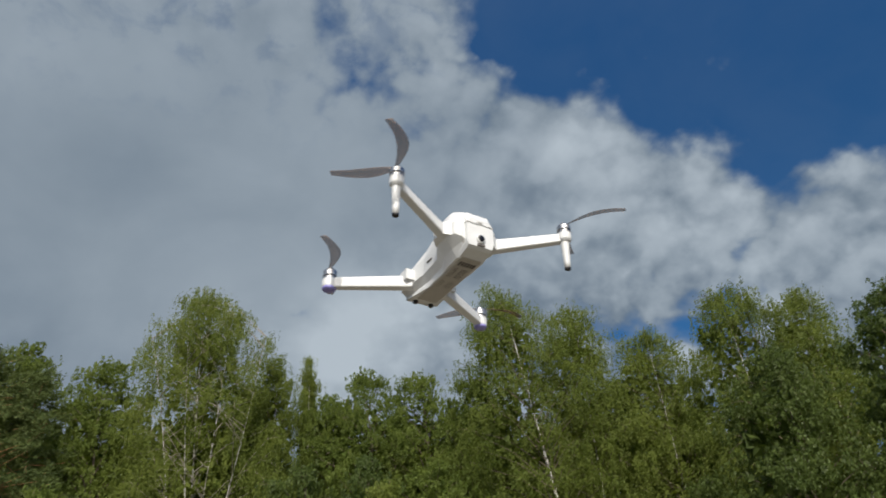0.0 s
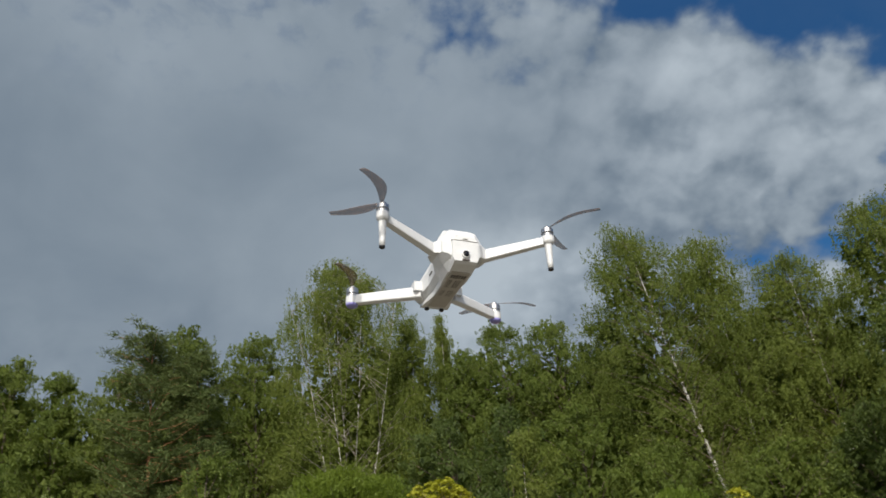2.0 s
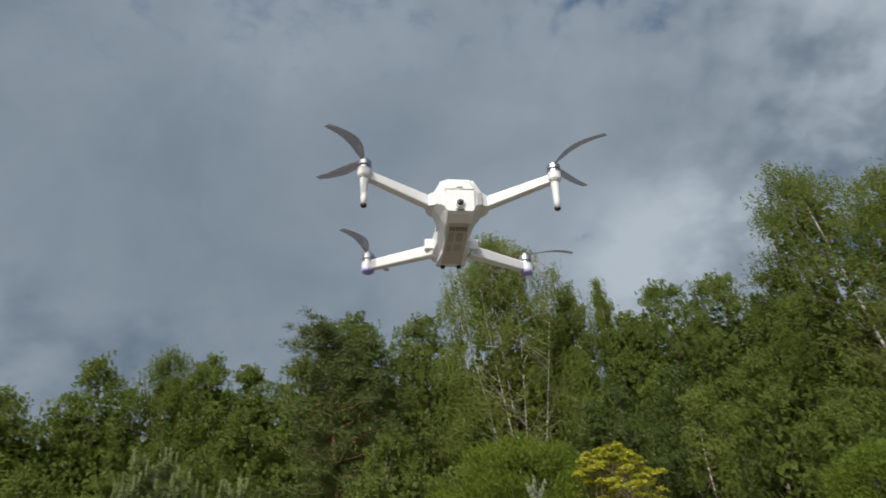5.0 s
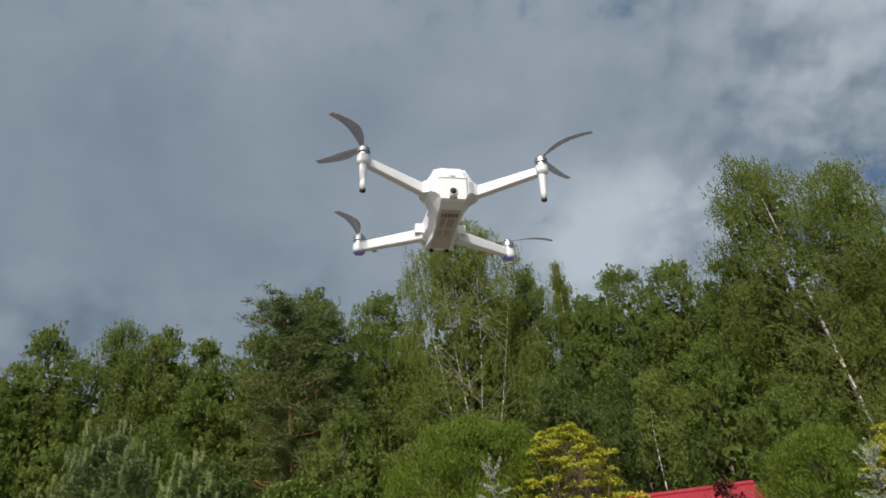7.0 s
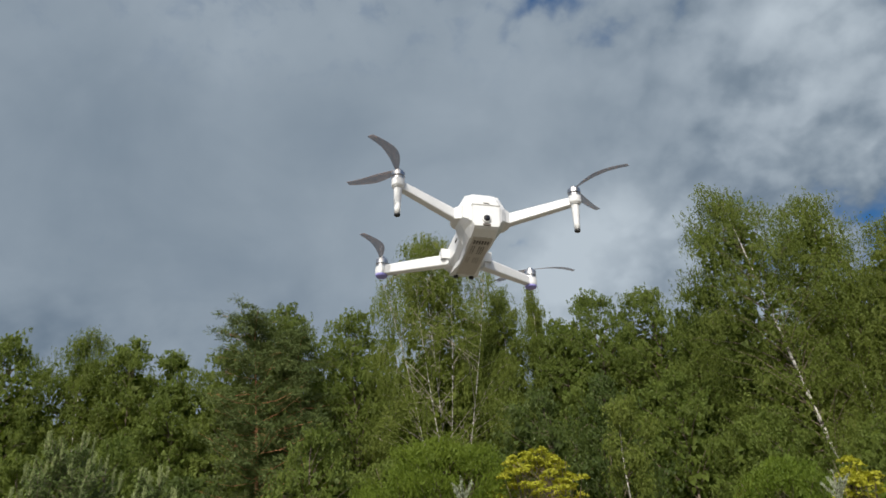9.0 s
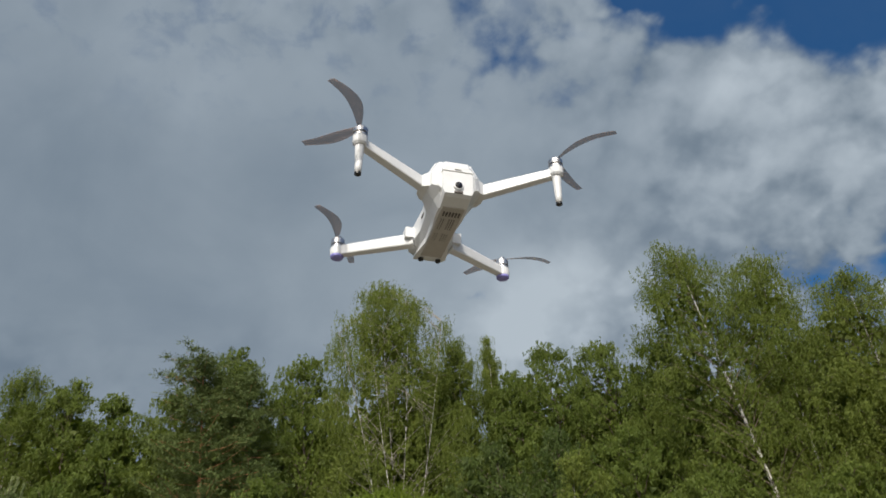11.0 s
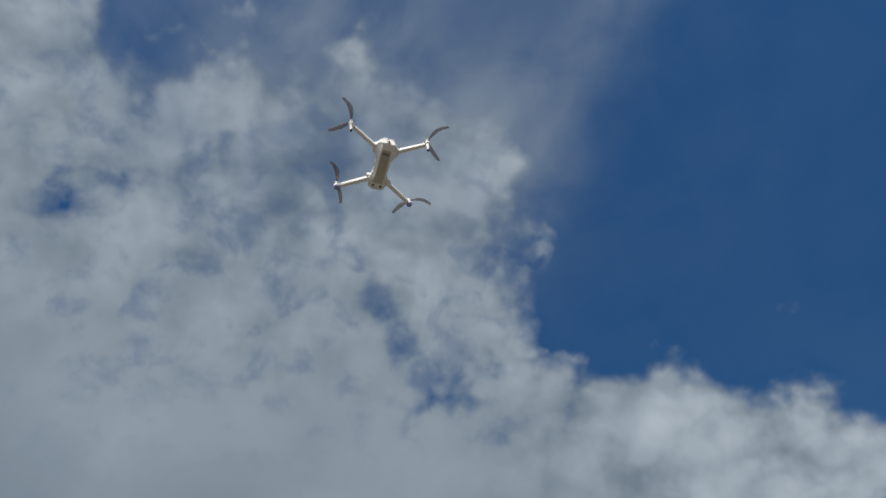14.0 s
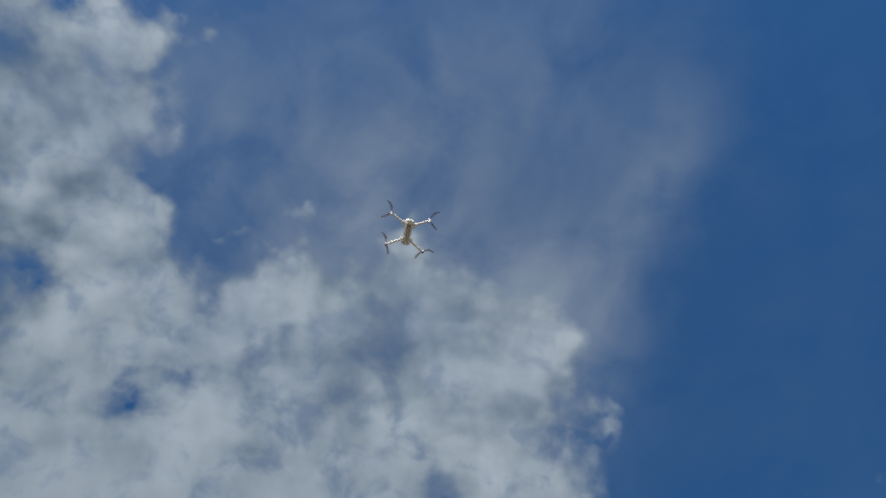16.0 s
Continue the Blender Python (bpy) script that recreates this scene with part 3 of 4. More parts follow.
    v, f = blades(rng, np.concatenate(places), np.concatenate(ways), np.concatenate(longs), np.concatenate(wides), np.concatenate(faces_to), 3)
    child("crown", mesh_from("crown", v, f, leaf), ob)
    return ob


B_LABEL = "tall weeping birch with white trunk and green leaves"
D_LABEL = "leafy green deciduous tree at the forest edge"


def birch(x, y, top, r, seed, **kw):
    kw = {"label": B_LABEL, "droop": 1.05, "size": 0.105, "per": 74, "thin": 0.32, "base": 6.0, "trunk_r": 0.11, **kw}
    return wood_tree("birch_tree", (x, y), top, r, seed, BIRCH_LEAF, BIRCH_BARK, **kw)


def leafy(x, y, top, r, seed, **kw):
    kw = {"label": D_LABEL, "droop": 0.42, "leaf": DECID_LEAF, "bark": BROWN_BARK, **kw}
    return wood_tree("deciduous_tree", (x, y), top, r, seed, **kw)


birch(-0.4, 36.6, 24.5, 4.1, 11, stems=5, lobes=165, base=6.0, bare=(10, 19), back=0.4, trunk_r=0.14, core=2400, light_limbs=True, droop=1.15)
birch(16.7, 30.2, 23.1, 3.8, 12, lobes=115, lean=(-2.1, 1.3), trunk_r=0.15, bare=(10, 17), back=0.6, core=1800)
birch(18.8, 31.8, 22.2, 3.2, 13, lobes=84)
birch(24.7, 26.4, 21.1, 3.3, 14, lobes=84, stems=2)
birch(27.2, 24.6, 20.1, 2.8, 15)
birch(3.4, 38.9, 21.4, 2.2, 16)
birch(5.6, 40.7, 22.2, 1.5, 17, lobes=30, shape="tall")
birch(21.5, 29.6, 19.8, 3.0, 18, lobes=84)
birch(6.3, 26.3, 11.6, 1.0, 19, lobes=9, base=8.0, trunk_r=0.075, core=0, label="slender young birch with thin white trunk")
birch(-19.4, 36.4, 20.3, 2.7, 24, bare=(13, 18), trunk_r=0.10)
leafy(-31.5, 29.5, 17.0, 3.2, 21)
leafy(-26.0, 32.2, 18.0, 2.8, 22)
leafy(-22.4, 34.6, 19.8, 2.9, 23)
leafy(-16.9, 36.4, 19.5, 2.2, 25)
leafy(-14.6, 36.2, 18.4, 2.4, 26)
leafy(-12.0, 37.0, 18.6, 2.5, 27)
leafy(-8.6, 36.6, 20.7, 2.8, 28)
leafy(-5.2, 38.6, 20.9, 3.3, 29, lobes=84)
leafy(8.4, 38.0, 20.3, 3.5, 30, lobes=84)
leafy(11.4, 37.2, 19.9, 3.4, 31, lobes=84)
leafy(13.8, 35.6, 19.0, 2.8, 32)
leafy(2.2, 39.6, 19.9, 2.7, 33)
leafy(6.6, 39.8, 19.4, 2.4, 34)
pine_tree((-9.6, 33.7), 19.3, 3.5, 41)
pine_tree((-7.6, 34.6), 18.3, 2.4, 42)
# alders at the right, their half shade put into the leaf colour
leafy(24.6, 17.6, 16.7, 3.0, 51, leaf=DARK_LEAF, label="dark leafy alder tree, half shade put into its leaf colour", lobes=84)
leafy(19.6, 19.6, 14.4, 2.8, 53, leaf=DARK_LEAF, label="dark leafy alder tree, half shade put into its leaf colour", base=3.0)
leafy(28.0, 18.5, 15.5, 3.0, 52, leaf=DARK_LEAF, label="dark leafy alder tree, half shade put into its leaf colour", lobes=84)

# lower trees and undergrowth in front of the tall ones
low = [(-30, 26, 12.5), (-26.5, 28, 12), (-22.5, 29.5, 13), (-18.5, 30.5, 12.5), (-15.0, 31.0, 13.0), (-11.5, 30.0, 11.0), (-6.0, 31.0, 12.5), (-3.2, 32.0, 11.0),
       (0.6, 31.5, 10.0), (3.6, 30.0, 13.0), (6.6, 30.5, 13.5), (9.8, 30.8, 13.4), (12.6, 29.0, 11.0), (16.2, 26.0, 10.2), (19.5, 25.0, 11.0)]
for i, (x, y, top) in enumerate(low):
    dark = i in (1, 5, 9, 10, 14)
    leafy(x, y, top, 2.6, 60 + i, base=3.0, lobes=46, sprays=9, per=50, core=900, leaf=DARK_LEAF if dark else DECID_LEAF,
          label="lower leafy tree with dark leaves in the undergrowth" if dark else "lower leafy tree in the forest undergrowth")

# rows deeper in the wood close the gaps
inner = [(-28.5, 33.5, 16.6), (-24.3, 36.0, 18.0), (-20.8, 38.0, 18.6), (-17.8, 39.0, 18.4), (-13.4, 39.0, 17.4), (-10.4, 39.6, 19.2), (-6.9, 40.6, 19.2), (-3.4, 41.0, 19.4),
         (-0.8, 40.4, 18.6), (1.6, 41.0, 19.4), (7.2, 40.6, 19.0), (10.4, 40.6, 18.6), (13.6, 38.8, 18.2), (16.4, 36.8, 18.0), (20.6, 34.0, 18.0), (24.0, 30.6, 17.6), (27.6, 27.8, 17.0)]
for i, (x, y, top) in enumerate(inner):
    leafy(x, y, top, 2.9, 130 + i, lobes=40, sprays=9, per=18, size=0.26, droop=0.5, base=3.0, core=3600, core_r=0.9, label="leafy tree deeper in the wood")
rng0 = random.Random(3)
first = [o for o in list(scene.objects) if o.parent is None and o.get("label") == "leafy tree deeper in the wood"][:6]
for i in range(18):
    a = -46 + i * 5.6
    d = 42.5 + rng0.uniform(-1, 1)
    c = copy_thing(first[(i + 3) % 6], pose(d * math.sin(radians(a)), d * math.cos(radians(a)), 0, 0, 0, rng0.uniform(0, 360)))
    c.scale = (1.35, 1.35, 1.0 if a > -14 else 0.9)

# garden trees and shrubs
def bush(name, at, top, r, seed, leaf, label, **kw):
    kw = {"shape": "ball", "base": 1.5, "clumps": 220, "per": 120, "size": 0.11, "spread": 0.5, "trunk_r": 0.1, "stems": 3, **kw}
    return broad_tree(name, at, top, r, seed, leaf, BROWN_BARK, label, **kw)


bush("willow_bush", (-0.45, 17.3), 8.75, 2.5, 81, WILLOW_LEAF, "large rounded willow bush with fine green leaves", category="bush", clumps=330, per=340, size=0.066, corners=3, spread=0.6, fine=0.28, base=3.2)
bush("maple_tree", (1.75, 15.9), 8.25, 1.2, 82, MAPLE_LEAF, "small maple with bright golden yellow leaves", category="tree", shape="dome", clumps=260, per=66, size=0.078, spread=0.26, layered=0.35, base=4.4, thin=0.4, trunk_r=0.05)
bush("maple_sapling", (2.95, 15.2), 6.55, 0.6, 89, AMBER_LEAF, "low amber leaved maple sapling beside the roof", category="tree", clumps=150, per=30, size=0.09, spread=0.26, layered=0.45, base=3.2)
bush("shrub", (7.6, 17.0), 7.5, 1.8, 83, HEDGE_LEAF, "dense clipped green shrub behind the house", category="bush", clumps=240, per=200, size=0.066, corners=3, fine=0.32, base=3.0)
bush("shrub", (9.6, 16.6), 6.6, 1.3, 84, HEDGE_LEAF, "dense clipped green shrub behind the house", category="bush", clumps=130, per=170, size=0.066, corners=3, fine=0.32, base=3.0)
bush("golden_shrub", (8.35, 15.2), 7.3, 0.6, 85, MAPLE_LEAF, "slender shrub with yellow green leaves", category="bush", clumps=110, per=34, size=0.09, spread=0.28, layered=0.45, base=3.0)
bush("purple_shrub", (4.27, 13.5), 6.45, 0.62, 86, PURPLE_LEAF, "dark purple leaved shrub beside the red roof", category="bush", shape="tall", clumps=80, per=24, size=0.07, spread=0.30, layered=0.45, base=3.5)
bush("purple_shrub", (4.85, 12.9), 5.75, 0.35, 87, PURPLE_LEAF, "small dark purple leaved shrub beside the red roof", category="bush", clumps=130, per=26, size=0.075, spread=0.18, layered=0.45, base=3.0)
bush("shrub", (-5.3, 18.6), 8.0, 1.9, 88, DECID_LEAF, "broad green shrub with dense leaves", category="bush", clumps=220, per=110, size=0.12, base=3.0)
conifer("blue_spruce", (0.0, 12.0), 6.84, 0.52, 2.4, 91, BLUE_NEEDLE, "young blue spruce with pale silvery needles", category="spruce", group="blue spruces", leader=0.95, steep=0.5, needles=120, wide=0.024)
conifer("blue_spruce", (6.12, 11.6), 6.28, 0.50, 2.2, 92, BLUE_NEEDLE, "young blue spruce with pale silvery needles", category="spruce", group="blue spruces", leader=0.95, steep=0.5, needles=120, wide=0.024)
conifer("young_pine", (-8.3, 14.6), 8.5, 1.5, 2.7, 93, FIR_NEEDLE, "young pine with upright light green shoots", steep=0.55, long=0.085, wide=0.02, tiers=12, category="pine", group="young pines", candle=0.32, needles=100, leader=0.8)
conifer("young_pine", (-6.0, 13.6), 7.5, 0.85, 2.0, 94, FIR_NEEDLE, "young pine with upright light green shoots", steep=0.55, long=0.085, wide=0.02, tiers=11, category="pine", group="young pines", candle=0.27, needles=100, leader=0.65)
conifer("young_spruce", (-4.45, 7.7), 6.12, 0.55, 1.9, 95, BLUE_NEEDLE, "young spruce with pale bare topped shoots", steep=0.5, needles=130, wide=0.02, category="spruce")


# solid parts
def part(name, bm, mat, parent, label="", smooth=False):
    me = bpy.data.meshes.new(name)
    bmesh.ops.recalc_face_normals(bm, faces=bm.faces[:])
    for f in bm.faces:
        f.smooth = smooth
    bm.to_mesh(me)
    bm.free()
    me.materials.append(mat)
    return child(name, me, parent, label)


def loft(rings, closed=True):
    """A skin over rings with the same number of corners, capped at both ends."""
    bm = bmesh.new()
    rows = [[bm.verts.new(p) for p in ring] for ring in rings]
    k = len(rows[0])
    for a, b in zip(rows, rows[1:]):
        for i in range(k):
            bm.faces.new((a[i], a[(i + 1) % k], b[(i + 1) % k], b[i]))
    if closed:
        bm.faces.new(rows[0])
        bm.faces.new(rows[-1][::-1])
    return bm


def soften(bm, by, segments=2, sharp=25):
    edges = [e for e in bm.edges if e.is_manifold and e.calc_face_angle(0) > radians(sharp)]
    bmesh.ops.bevel(bm, geom=edges, offset=by, segments=segments, affect="EDGES", clamp_overlap=True)
    return bm


def block(lo, hi, by=0.0015):
    (x0, y0, z0), (x1, y1, z1) = lo, hi
    ring = [(x0, y0), (x1, y0), (x1, y1), (x0, y1)]
    bm = loft([[(x, y, z0) for x, y in ring], [(x, y, z1) for x, y in ring]])
    return soften(bm, by) if by else bm


def turned(at, profile, sides=20):
    """A body of revolution round the upright through at: rows of radius and height."""
    ang = [2 * math.pi * i / sides for i in range(sides)]
    return loft([[(at[0] + r * math.cos(a), at[1] + r * math.sin(a), at[2] + z) for a in ang] for r, z in profile])


def turned_y(at, profile, sides=20):
    ang = [2 * math.pi * i / sides for i in range(sides)]
    return loft([[(at[0] + r * math.cos(a), at[1] + y, at[2] + r * math.sin(a)) for a in ang] for r, y in profile])


def beam(a, b, high, thick, by=0.002):
    """An arm from a to b; height and thickness at both ends."""
    a, b = Vector(a), Vector(b)
    side = (b - a).cross(Vector((0, 0, 1))).normalized()
    rings = []
    for k in (0.0, 0.12, 0.5, 0.9, 1.0):
        c, h, t = a.lerp(b, k), high[0] + (high[1] - high[0]) * k, thick[0] + (thick[1] - thick[0]) * k
        ring = []
        for s, u in ((-0.86, -1), (0.86, -1), (1, -0.86), (1, 0.66), (0.66, 1), (-0.66, 1), (-1, 0.66), (-1, -0.86)):
            ring.append(c + side * (s * t / 2) + Vector((0, 0, u * h / 2)))
        rings.append(ring)
    return soften(loft(rings), by * 0.5, 1)


WHITE = plain_material("white drone plastic", (0.70, 0.715, 0.735), 0.38, 0, 900.0, 0.03, 0.02)
# off-white belly, its colour darkened to carry the shade under the drone
SHADED_BELLY = plain_material("matt belly plastic with shade in its colour", (0.44, 0.42, 0.395), 0.55, 0, 900.0, 0.04, 0.03)
BLACK = plain_material("black plastic", (0.012, 0.012, 0.013), 0.35, 0, 500.0, 0.2, 0.02)
SLOT = plain_material("dark vent", (0.10, 0.09, 0.085), 0.7, 0, 500.0, 0.1, 0.02)
METAL = plain_material("brushed motor metal", (0.50, 0.50, 0.51), 0.34, 0.9, 800.0, 0.12, 0.05)
BLADE = plain_material("smoky grey brown propeller plastic", (0.21, 0.13, 0.095), 0.42, 0, 300.0, 0.12, 0.02)
clear_blade = Nodes(BLADE.node_tree)
see = clear_blade.add("ShaderNodeMixShader")
see.inputs[0].default_value = 0.52
clear_blade.put(BLADE.node_tree.nodes["Principled BSDF"].outputs[0], see.inputs[1])
clear_blade.put(clear_blade.add("ShaderNodeBsdfTransparent").outputs[0], see.inputs[2])
clear_blade.put(see.outputs[0], BLADE.node_tree.nodes["Material Output"].inputs[0])
DIMPLE = plain_material("shallow vent hole", (0.20, 0.19, 0.175), 0.7, 0, 500.0, 0.1, 0.02)
SEAM = plain_material("grey joint", (0.50, 0.49, 0.47), 0.7, 0, 500.0, 0.1, 0.02)
LAMP_BLUE = plain_material("blue indicator plastic", (0.26, 0.25, 0.62), 0.3, 0, 500.0, 0.08, 0.02)
GLASS = plain_material("dark lens glass", (0.008, 0.008, 0.012), 0.06, 0, 300.0, 0.1, 0.0)


def section(y, w, wb, wt, z0, z1, z2, z3):
    return [(-wb, y, z0), (wb, y, z0), (w * 0.70, y, z0 + (z1 - z0) * 0.45), (w, y, z1), (w, y, z2), (wt, y, z3), (-wt, y, z3),
            (-w, y, z2), (-w, y, z1), (-w * 0.70, y, z0 + (z1 - z0) * 0.45)]


def propeller(parent, at, ways, bend=1):
    prop = part("propeller", turned(at, [(0.005, 0.0), (0.0055, 0.002), (0.0055, 0.005), (0.003, 0.007)], 12), METAL, parent, "two-bladed folding propeller", True)
    for bow_by, way in zip((1.0, -0.3), ways):
        a, ln = math.atan2(way[1], way[0]), math.hypot(*way)
        rings = []
        for k in np.linspace(0, 1, 11):
            r = 0.004 + ln * k
            wide = 0.0065 + 0.012 * math.sin(min(1.0, k * 1.5) * math.pi * 0.62) * (1 - 0.72 * k ** 2.2)
            turn = radians(22 - 16 * k)
            bow = bend * bow_by * 0.016 * math.sin(k * math.pi * 0.9)
            up = 0.004 + 0.005 * k * k
            ring = []
            for s, u in ((-1, 0), (-0.3, 1), (0.6, 0.6), (1, 0), (0.2, -0.6)):
                v = s * wide / 2
                x, y, z = r, v * math.cos(turn) + bow, v * math.sin(turn) + u * 0.0009 + up
                ring.append((at[0] + x * math.cos(a) - y * math.sin(a), at[1] + x * math.sin(a) + y * math.cos(a), at[2] + z))
            rings.append(ring)
        part("blade", loft(rings), BLADE, prop, smooth=True)


def drone():
    ob = holder("drone", (0, 0, 5.55), "white folding quadcopter drone hovering in the air", "drone")
    ob.rotation_euler = (0, radians(5.1), radians(12.6))
    body = [section(0.022, 0.026, 0.017, 0.019, 0.007, 0.017, 0.038, 0.047), section(0.030, 0.034, 0.018, 0.023, 0.001, 0.024, 0.044, 0.064),
            section(0.048, 0.039, 0.020, 0.026, -0.003, 0.026, 0.048, 0.073), section(0.072, 0.038, 0.020, 0.026, -0.004, 0.025, 0.047, 0.074),
            section(0.092, 0.0275, 0.0175, 0.022, -0.005, 0.016, 0.044, 0.070), section(0.135, 0.0255, 0.0175, 0.020, -0.006, 0.014, 0.040, 0.058),
            section(0.165, 0.031, 0.023, 0.021, -0.006, 0.010, 0.036, 0.048), section(0.184, 0.033, 0.025, 0.021, -0.005, 0.010, 0.034, 0.045),
            section(0.200, 0.030, 0.022, 0.018, 0.001, 0.013, 0.030, 0.040), section(0.207, 0.020, 0.015, 0.012, 0.009, 0.016, 0.026, 0.032)]
    part("body", soften(loft(body), 0.0022, 2, 18), WHITE, ob)
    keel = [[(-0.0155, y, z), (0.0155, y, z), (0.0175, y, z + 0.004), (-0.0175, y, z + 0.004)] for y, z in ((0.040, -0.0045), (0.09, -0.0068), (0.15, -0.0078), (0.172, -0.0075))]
    part("belly_panel", soften(loft(keel), 0.001, 1), SHADED_BELLY, ob, "matt off-white belly panel, colour darkened for its shade")
    nose = [[(-0.019, y, z0), (0.019, y, z0), (0.0215, y, z0 + 0.006), (0.0215, y, z1 - 0.008), (0.016, y, z1), (-0.016, y, z1), (-0.0215, y, z1 - 0.008), (-0.0215, y, z0 + 0.006)]
            for y, z0, z1 in ((0.0165, 0.004, 0.049), (0.022, 0.001, 0.060), (0.045, -0.0045, 0.0755))]
    front = part("nose_cover", soften(loft(nose), 0.002, 2), WHITE, ob)
    part("seam", block((-0.0222, 0.0155, 0.0405), (0.0222, 0.03, 0.0411), 0), SEAM, front, "thin grey seam")
    for sgn in (-1, 1):
        part("seam", block((sgn * 0.0216 - 0.0003, 0.0230, 0.010), (sgn * 0.0216 + 0.0003, 0.040, 0.044), 0), SEAM, front, "thin grey seam")
    part("front_sensor", block((-0.0058, 0.0140, 0.0045), (0.0058, 0.020, 0.0072), 0.0006), SLOT, front, "dark sensor window under the camera")
    part("cap_mark", block((-0.0045, 0.0150, 0.0437), (0.0045, 0.022, 0.0447), 0), SEAM, front, "small grey mark")
    eye = part("camera", turned_y((0, 0.0165, 0.0165), [(0.0072, 0.004), (0.0072, -0.0020), (0.0066, -0.003), (0.0054, -0.003)]), WHITE, ob, "round nose camera", True)
    part("lens", turned_y((0, 0.0133, 0.0165), [(0.0053, 0.001), (0.0051, -0.0006), (0.0038, -0.0012), (0.001, -0.0016)]), GLASS, eye, "black glass lens", True)
    for x in np.linspace(-0.011, 0.011, 6):
        part("vent_slot", block((x - 0.0011, 0.050, -0.0062), (x + 0.0011, 0.060, -0.0040), 0), SLOT, ob)
    for x in (-0.011, -0.0075, 0.0005, 0.004, 0.0075):
        for y in (0.068, 0.0735, 0.079, 0.0845, 0.090, 0.106, 0.1115, 0.117, 0.1225):
            part("vent_hole", turned((x, y, -0.0082), [(0.0008, 0.0), (0.0008, 0.003)], 8), DIMPLE, ob)
    for sgn in (-1, 1):
        part("sensor", turned((sgn * 0.0135, 0.184, -0.0095), [(0.0030, 0.0), (0.0042, 0.0012), (0.0042, 0.006)], 14), BLACK, ob, "black round belly sensor", True)
        part("side_slot", block((sgn * 0.0268 - 0.0008, 0.108, 0.026), (sgn * 0.0268 + 0.0008, 0.122, 0.0285), 0), SLOT, ob)
        # front arm with its landing leg and motor
        part("front_arm", beam((sgn * 0.034, 0.054, 0.034), (sgn * 0.139, 0.003, 0.054), (0.0200, 0.0140), (0.014, 0.0118)), WHITE, ob)
        part("shoulder", soften(loft([[(sgn * x, y0, z0), (sgn * x, y1, z0), (sgn * x, y1, z1), (sgn * x, y0, z1)] for x, y0, y1, z0, z1 in
                                      ((0.030, 0.032, 0.080, 0.024, 0.048), (0.043, 0.040, 0.072, 0.026, 0.046), (0.048, 0.044, 0.064, 0.028, 0.044))]), 0.002), WHITE, ob)
        at = (sgn * 0.14, 0.0, 0.0)
        leg = part("leg", turned((at[0], 0.001, 0), [(0.0044, 0.002), (0.0048, 0.012), (0.0056, 0.030), (0.0064, 0.044), (0.0072, 0.056)], 18), WHITE, ob, "", True)
        part("rubber_foot", turned((at[0], 0.001, 0), [(0.0034, -0.0012), (0.0045, -0.0004), (0.0047, 0.0022)], 18), BLACK, leg, "black rubber foot")
        part("motor_pod", turned((at[0], 0, 0), [(0.0072, 0.046), (0.0096, 0.049), (0.0100, 0.051), (0.0100, 0.0595), (0.0096, 0.0605)], 24), WHITE, ob)
        motor = part("motor", turned((at[0], 0, 0), [(0.0094, 0.060), (0.0100, 0.0605), (0.0100, 0.0632), (0.0078, 0.0636), (0.0078, 0.0662), (0.0102, 0.0666), (0.0102, 0.0728), (0.0094, 0.0740), (0.0035, 0.0748)], 28), METAL, ob, "silver brushless motor")
        part("shaft", turned((at[0], 0, 0), [(0.002, 0.074), (0.002, 0.079)], 10), METAL, motor)
        # rear arm with its blue lamp and motor
        tip = (sgn * 0.137, 0.234)
        part("rear_arm", beam((sgn * 0.028, 0.166, 0.014), (sgn * 0.132, 0.231, 0.017), (0.0205, 0.0170), (0.015, 0.0125)), WHITE, ob)
        part("hinge", block((sgn * 0.0365 - 0.0075, 0.157, 0.014), (sgn * 0.0365 + 0.0075, 0.177, 0.031), 0.003), WHITE, ob)
        part("motor_pod", turned((*tip, 0), [(0.0107, 0.0088), (0.0113, 0.0105), (0.0113, 0.0215), (0.0106, 0.0225)], 24), WHITE, ob)
        part("indicator_light", turned((*tip, 0), [(0.005, 0.0035), (0.0088, 0.0042), (0.0104, 0.0062), (0.0107, 0.0090)]), LAMP_BLUE, ob, "blue indicator lamp under the arm", True)
        motor = part("motor", turned((*tip, 0), [(0.0098, 0.022), (0.0104, 0.0225), (0.0104, 0.0258), (0.0080, 0.0262), (0.0080, 0.0285), (0.0106, 0.029), (0.0106, 0.0372), (0.0096, 0.0388), (0.0035, 0.0395)], 28), METAL, ob, "silver brushless motor")
        part("shaft", turned((*tip, 0), [(0.002, 0.039), (0.002, 0.0425)], 10), METAL, motor)
    propeller(ob, (-0.14, 0.0, 0.073), ((-0.052, -0.070), (-0.070, 0.055)))
    propeller(ob, (0.14, 0.0, 0.073), ((0.062, -0.065), (0.066, 0.062)), -1)
    propeller(ob, (-0.137, 0.234, 0.038), ((-0.045, -0.070), (0.030, 0.080)))
    propeller(ob, (0.137, 0.234, 0.038), ((0.082, 0.005), (-0.040, 0.070)), -1)


drone()


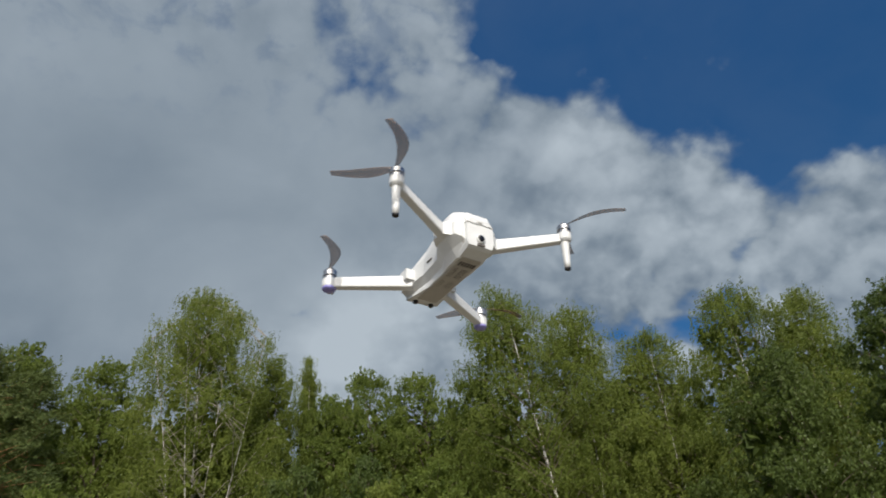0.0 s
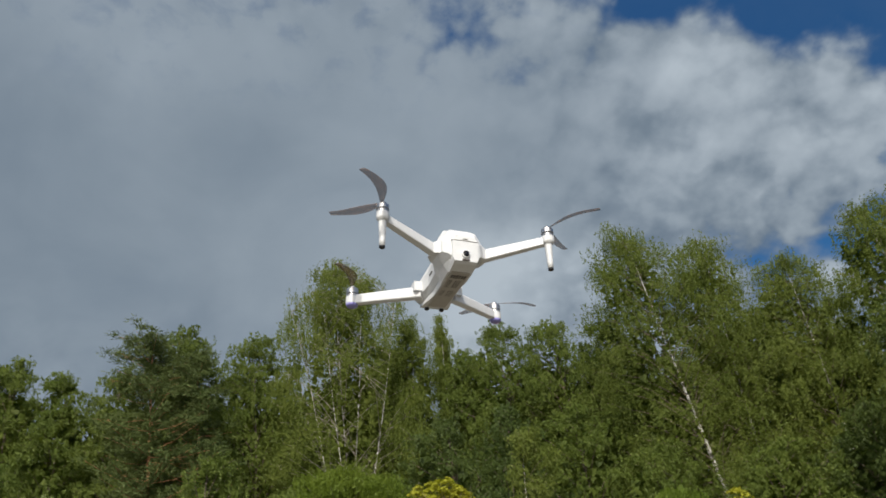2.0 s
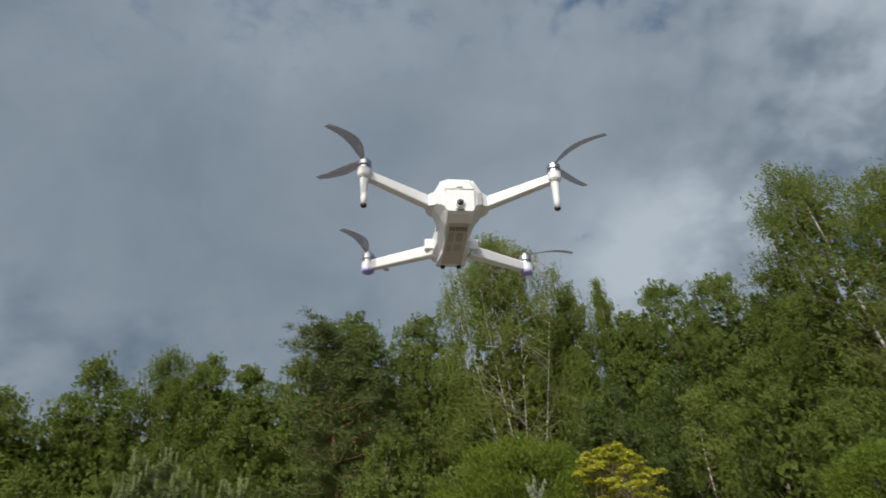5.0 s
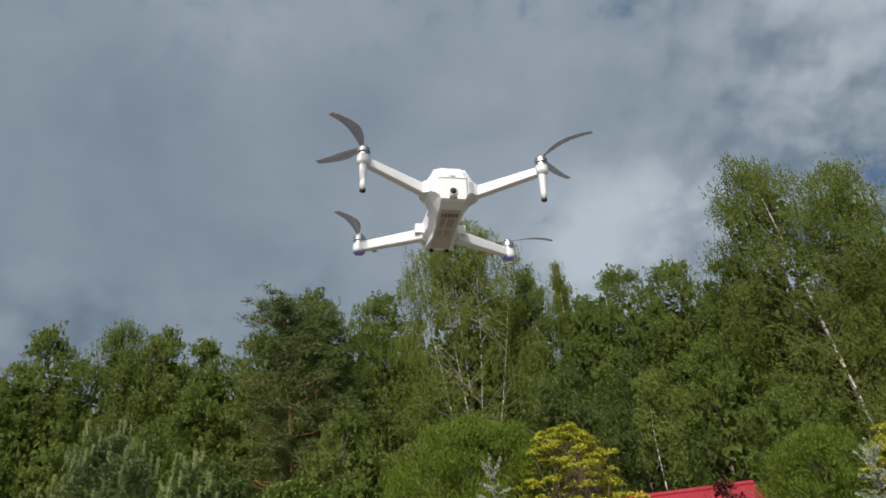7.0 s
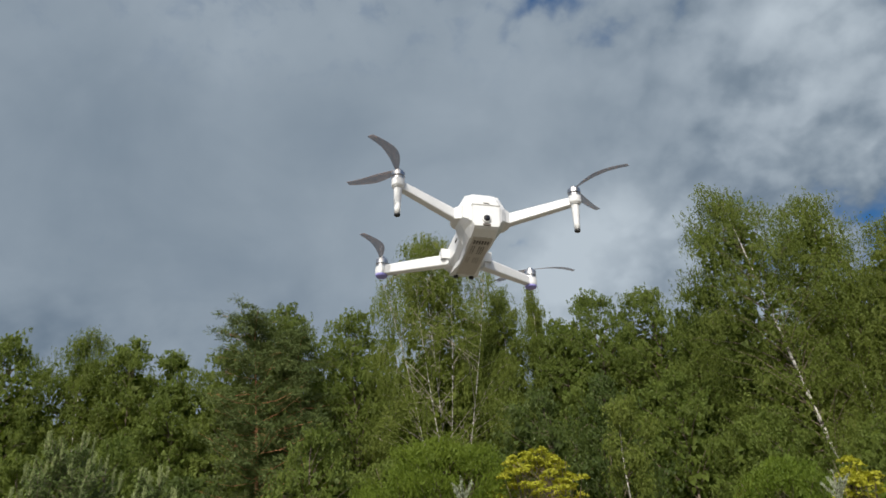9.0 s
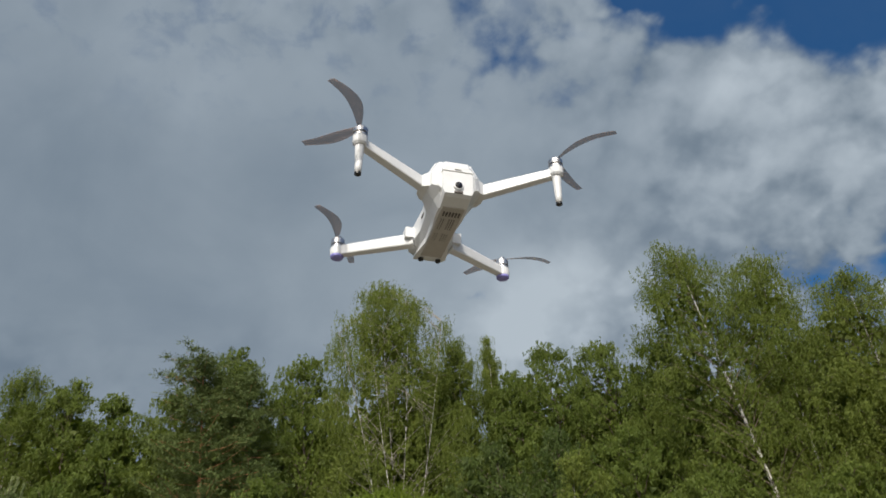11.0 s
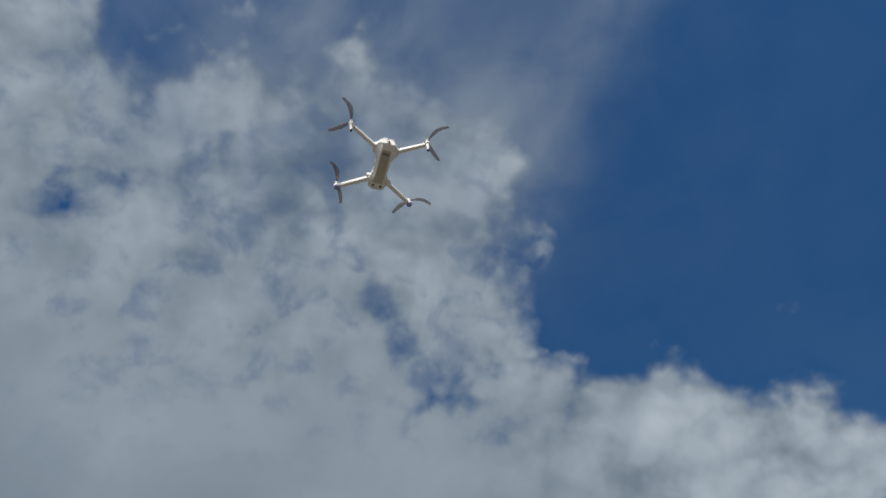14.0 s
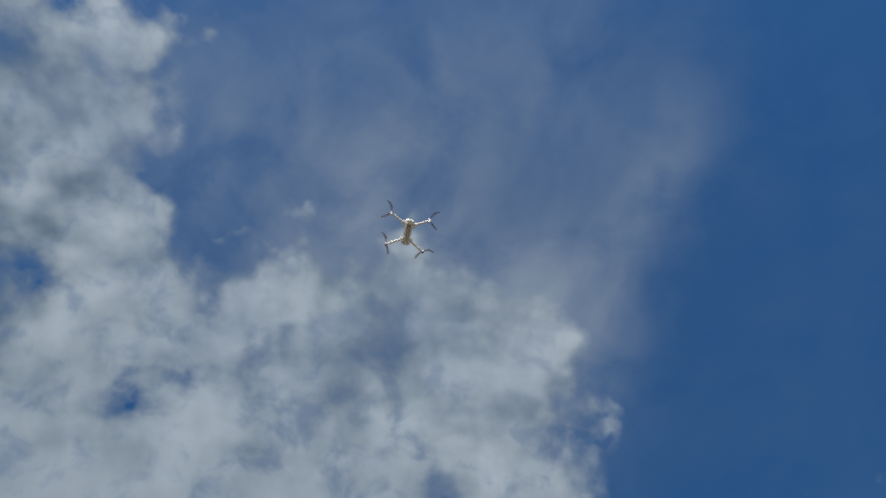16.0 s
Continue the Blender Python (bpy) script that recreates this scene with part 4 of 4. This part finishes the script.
def house():
    red = plain_material("red painted roof metal", (0.31, 0.022, 0.034), 0.5, 0, 6.0, 0.10, 0.1)
    wall = plain_material("pale timber wall", (0.55, 0.45, 0.32), 0.7, 0, 8.0, 0.12, 0.2)
    ob = holder("house", (4.65, 20.23, 0), "house with a red metal gable roof behind garden trees", "house")
    ob.rotation_euler = (0, 0, radians(-6))
    half, span, ridge, eave = 2.3, 3.6, 6.44, 4.53
    bm = bmesh.new()
    prof = [(-span + 0.5, 0), (span - 0.5, 0), (span - 0.5, eave + 0.12), (0, ridge - 0.22), (-span + 0.5, eave + 0.12)]
    a = [bm.verts.new((-half + 0.35, y, z)) for y, z in prof]
    b = [bm.verts.new((half - 0.35, y, z)) for y, z in prof]
    for i in range(5):
        bm.faces.new((a[i], a[(i + 1) % 5], b[(i + 1) % 5], b[i]))
    bm.faces.new(a[::-1])
    bm.faces.new(b)
    part("wall", bm, wall, ob)
    for s in (-1, 1):
        roof = part("roof", loft([[(x, 0, ridge), (x, s * span, eave), (x, s * span, eave - 0.10), (x, 0, ridge - 0.10)] for x in (-half, half)]), red, ob)
        for x in np.arange(-half + 0.02, half, 0.46):
            part("roof_seam", loft([[(x + d, 0, ridge + 0.002), (x + d, s * span, eave + 0.002), (x + d, s * span, eave + 0.018), (x + d, 0, ridge + 0.018)] for d in (0, 0.018)]), red, roof)
        part("verge_board", loft([[(s * (half + 0.002) + dx, y, z) for y, z in ((0, ridge + 0.02), (-span, eave + 0.02), (-span, eave - 0.16), (0, ridge - 0.16), )] for dx in (0, 0.03)]), red, ob)
        part("verge_board", loft([[(s * (half + 0.002) + dx, y, z) for y, z in ((0, ridge + 0.02), (span, eave + 0.02), (span, eave - 0.16), (0, ridge - 0.16), )] for dx in (0, 0.03)]), red, ob)
    part("ridge_cap", loft([[(x, -0.14, ridge - 0.045), (x, 0, ridge + 0.045), (x, 0.14, ridge - 0.045)] for x in (-half - 0.02, half + 0.02)]), red, ob)


house()


def shed():
    tile = plain_material("faded red tile", (0.40, 0.17, 0.12), 0.75, 0, 9.0, 0.18, 0.3)
    plank = plain_material("weathered plank", (0.30, 0.25, 0.19), 0.8, 0, 9.0, 0.18, 0.3)
    ob = holder("shed", (-8.05, 9.3, 0), "garden shed with a faded red tiled gable roof", "shed")
    half, span, ridge, eave = 1.15, 1.5, 6.22, 5.35
    prof = [(-span + 0.25, 0), (span - 0.25, 0), (span - 0.25, eave + 0.05), (0, ridge - 0.16), (-span + 0.25, eave + 0.05)]
    part("wall", loft([[(x, y, z) for y, z in prof] for x in (-half + 0.15, half - 0.15)]), plank, ob, "weathered plank wall")
    for s in (-1, 1):
        part("roof", loft([[(x, 0, ridge), (x, s * span, eave), (x, s * span, eave - 0.07), (x, 0, ridge - 0.07)] for x in (-half, half)]), tile, ob)
    part("ridge_cap", loft([[(x, -0.10, ridge - 0.03), (x, 0, ridge + 0.04), (x, 0.10, ridge - 0.03)] for x in (-half - 0.01, half + 0.01)]), tile, ob)


shed()


def flowering_shrub():
    ob = bush("flowering_shrub", (-7.6, 11.2), 7.05, 0.95, 97, DECID_LEAF, "green shrub dotted with small white flowers", category="bush", clumps=150, per=90, size=0.075, spread=0.3, base=3.6)
    rng = np.random.default_rng(98)
    n = 46
    way = unit(rng.normal(size=(n, 3)) + (0.3, -0.7, 0.4))
    at = np.array([0, 0, 5.5]) + way * (0.98, 0.98, 1.45) * rng.uniform(0.85, 1.02, (n, 1))
    cs, ds = np.repeat(at, 5, 0), np.repeat(way, 5, 0)
    along = unit(np.cross(ds, rng.normal(size=(5 * n, 3))))
    v, f = blades(rng, cs + along * 0.018, along, np.full(5 * n, 0.045), np.full(5 * n, 0.034), ds)
    child("blossom", mesh_from("blossom", v, f, FLOWER), ob, "small white blossom")


flowering_shrub()
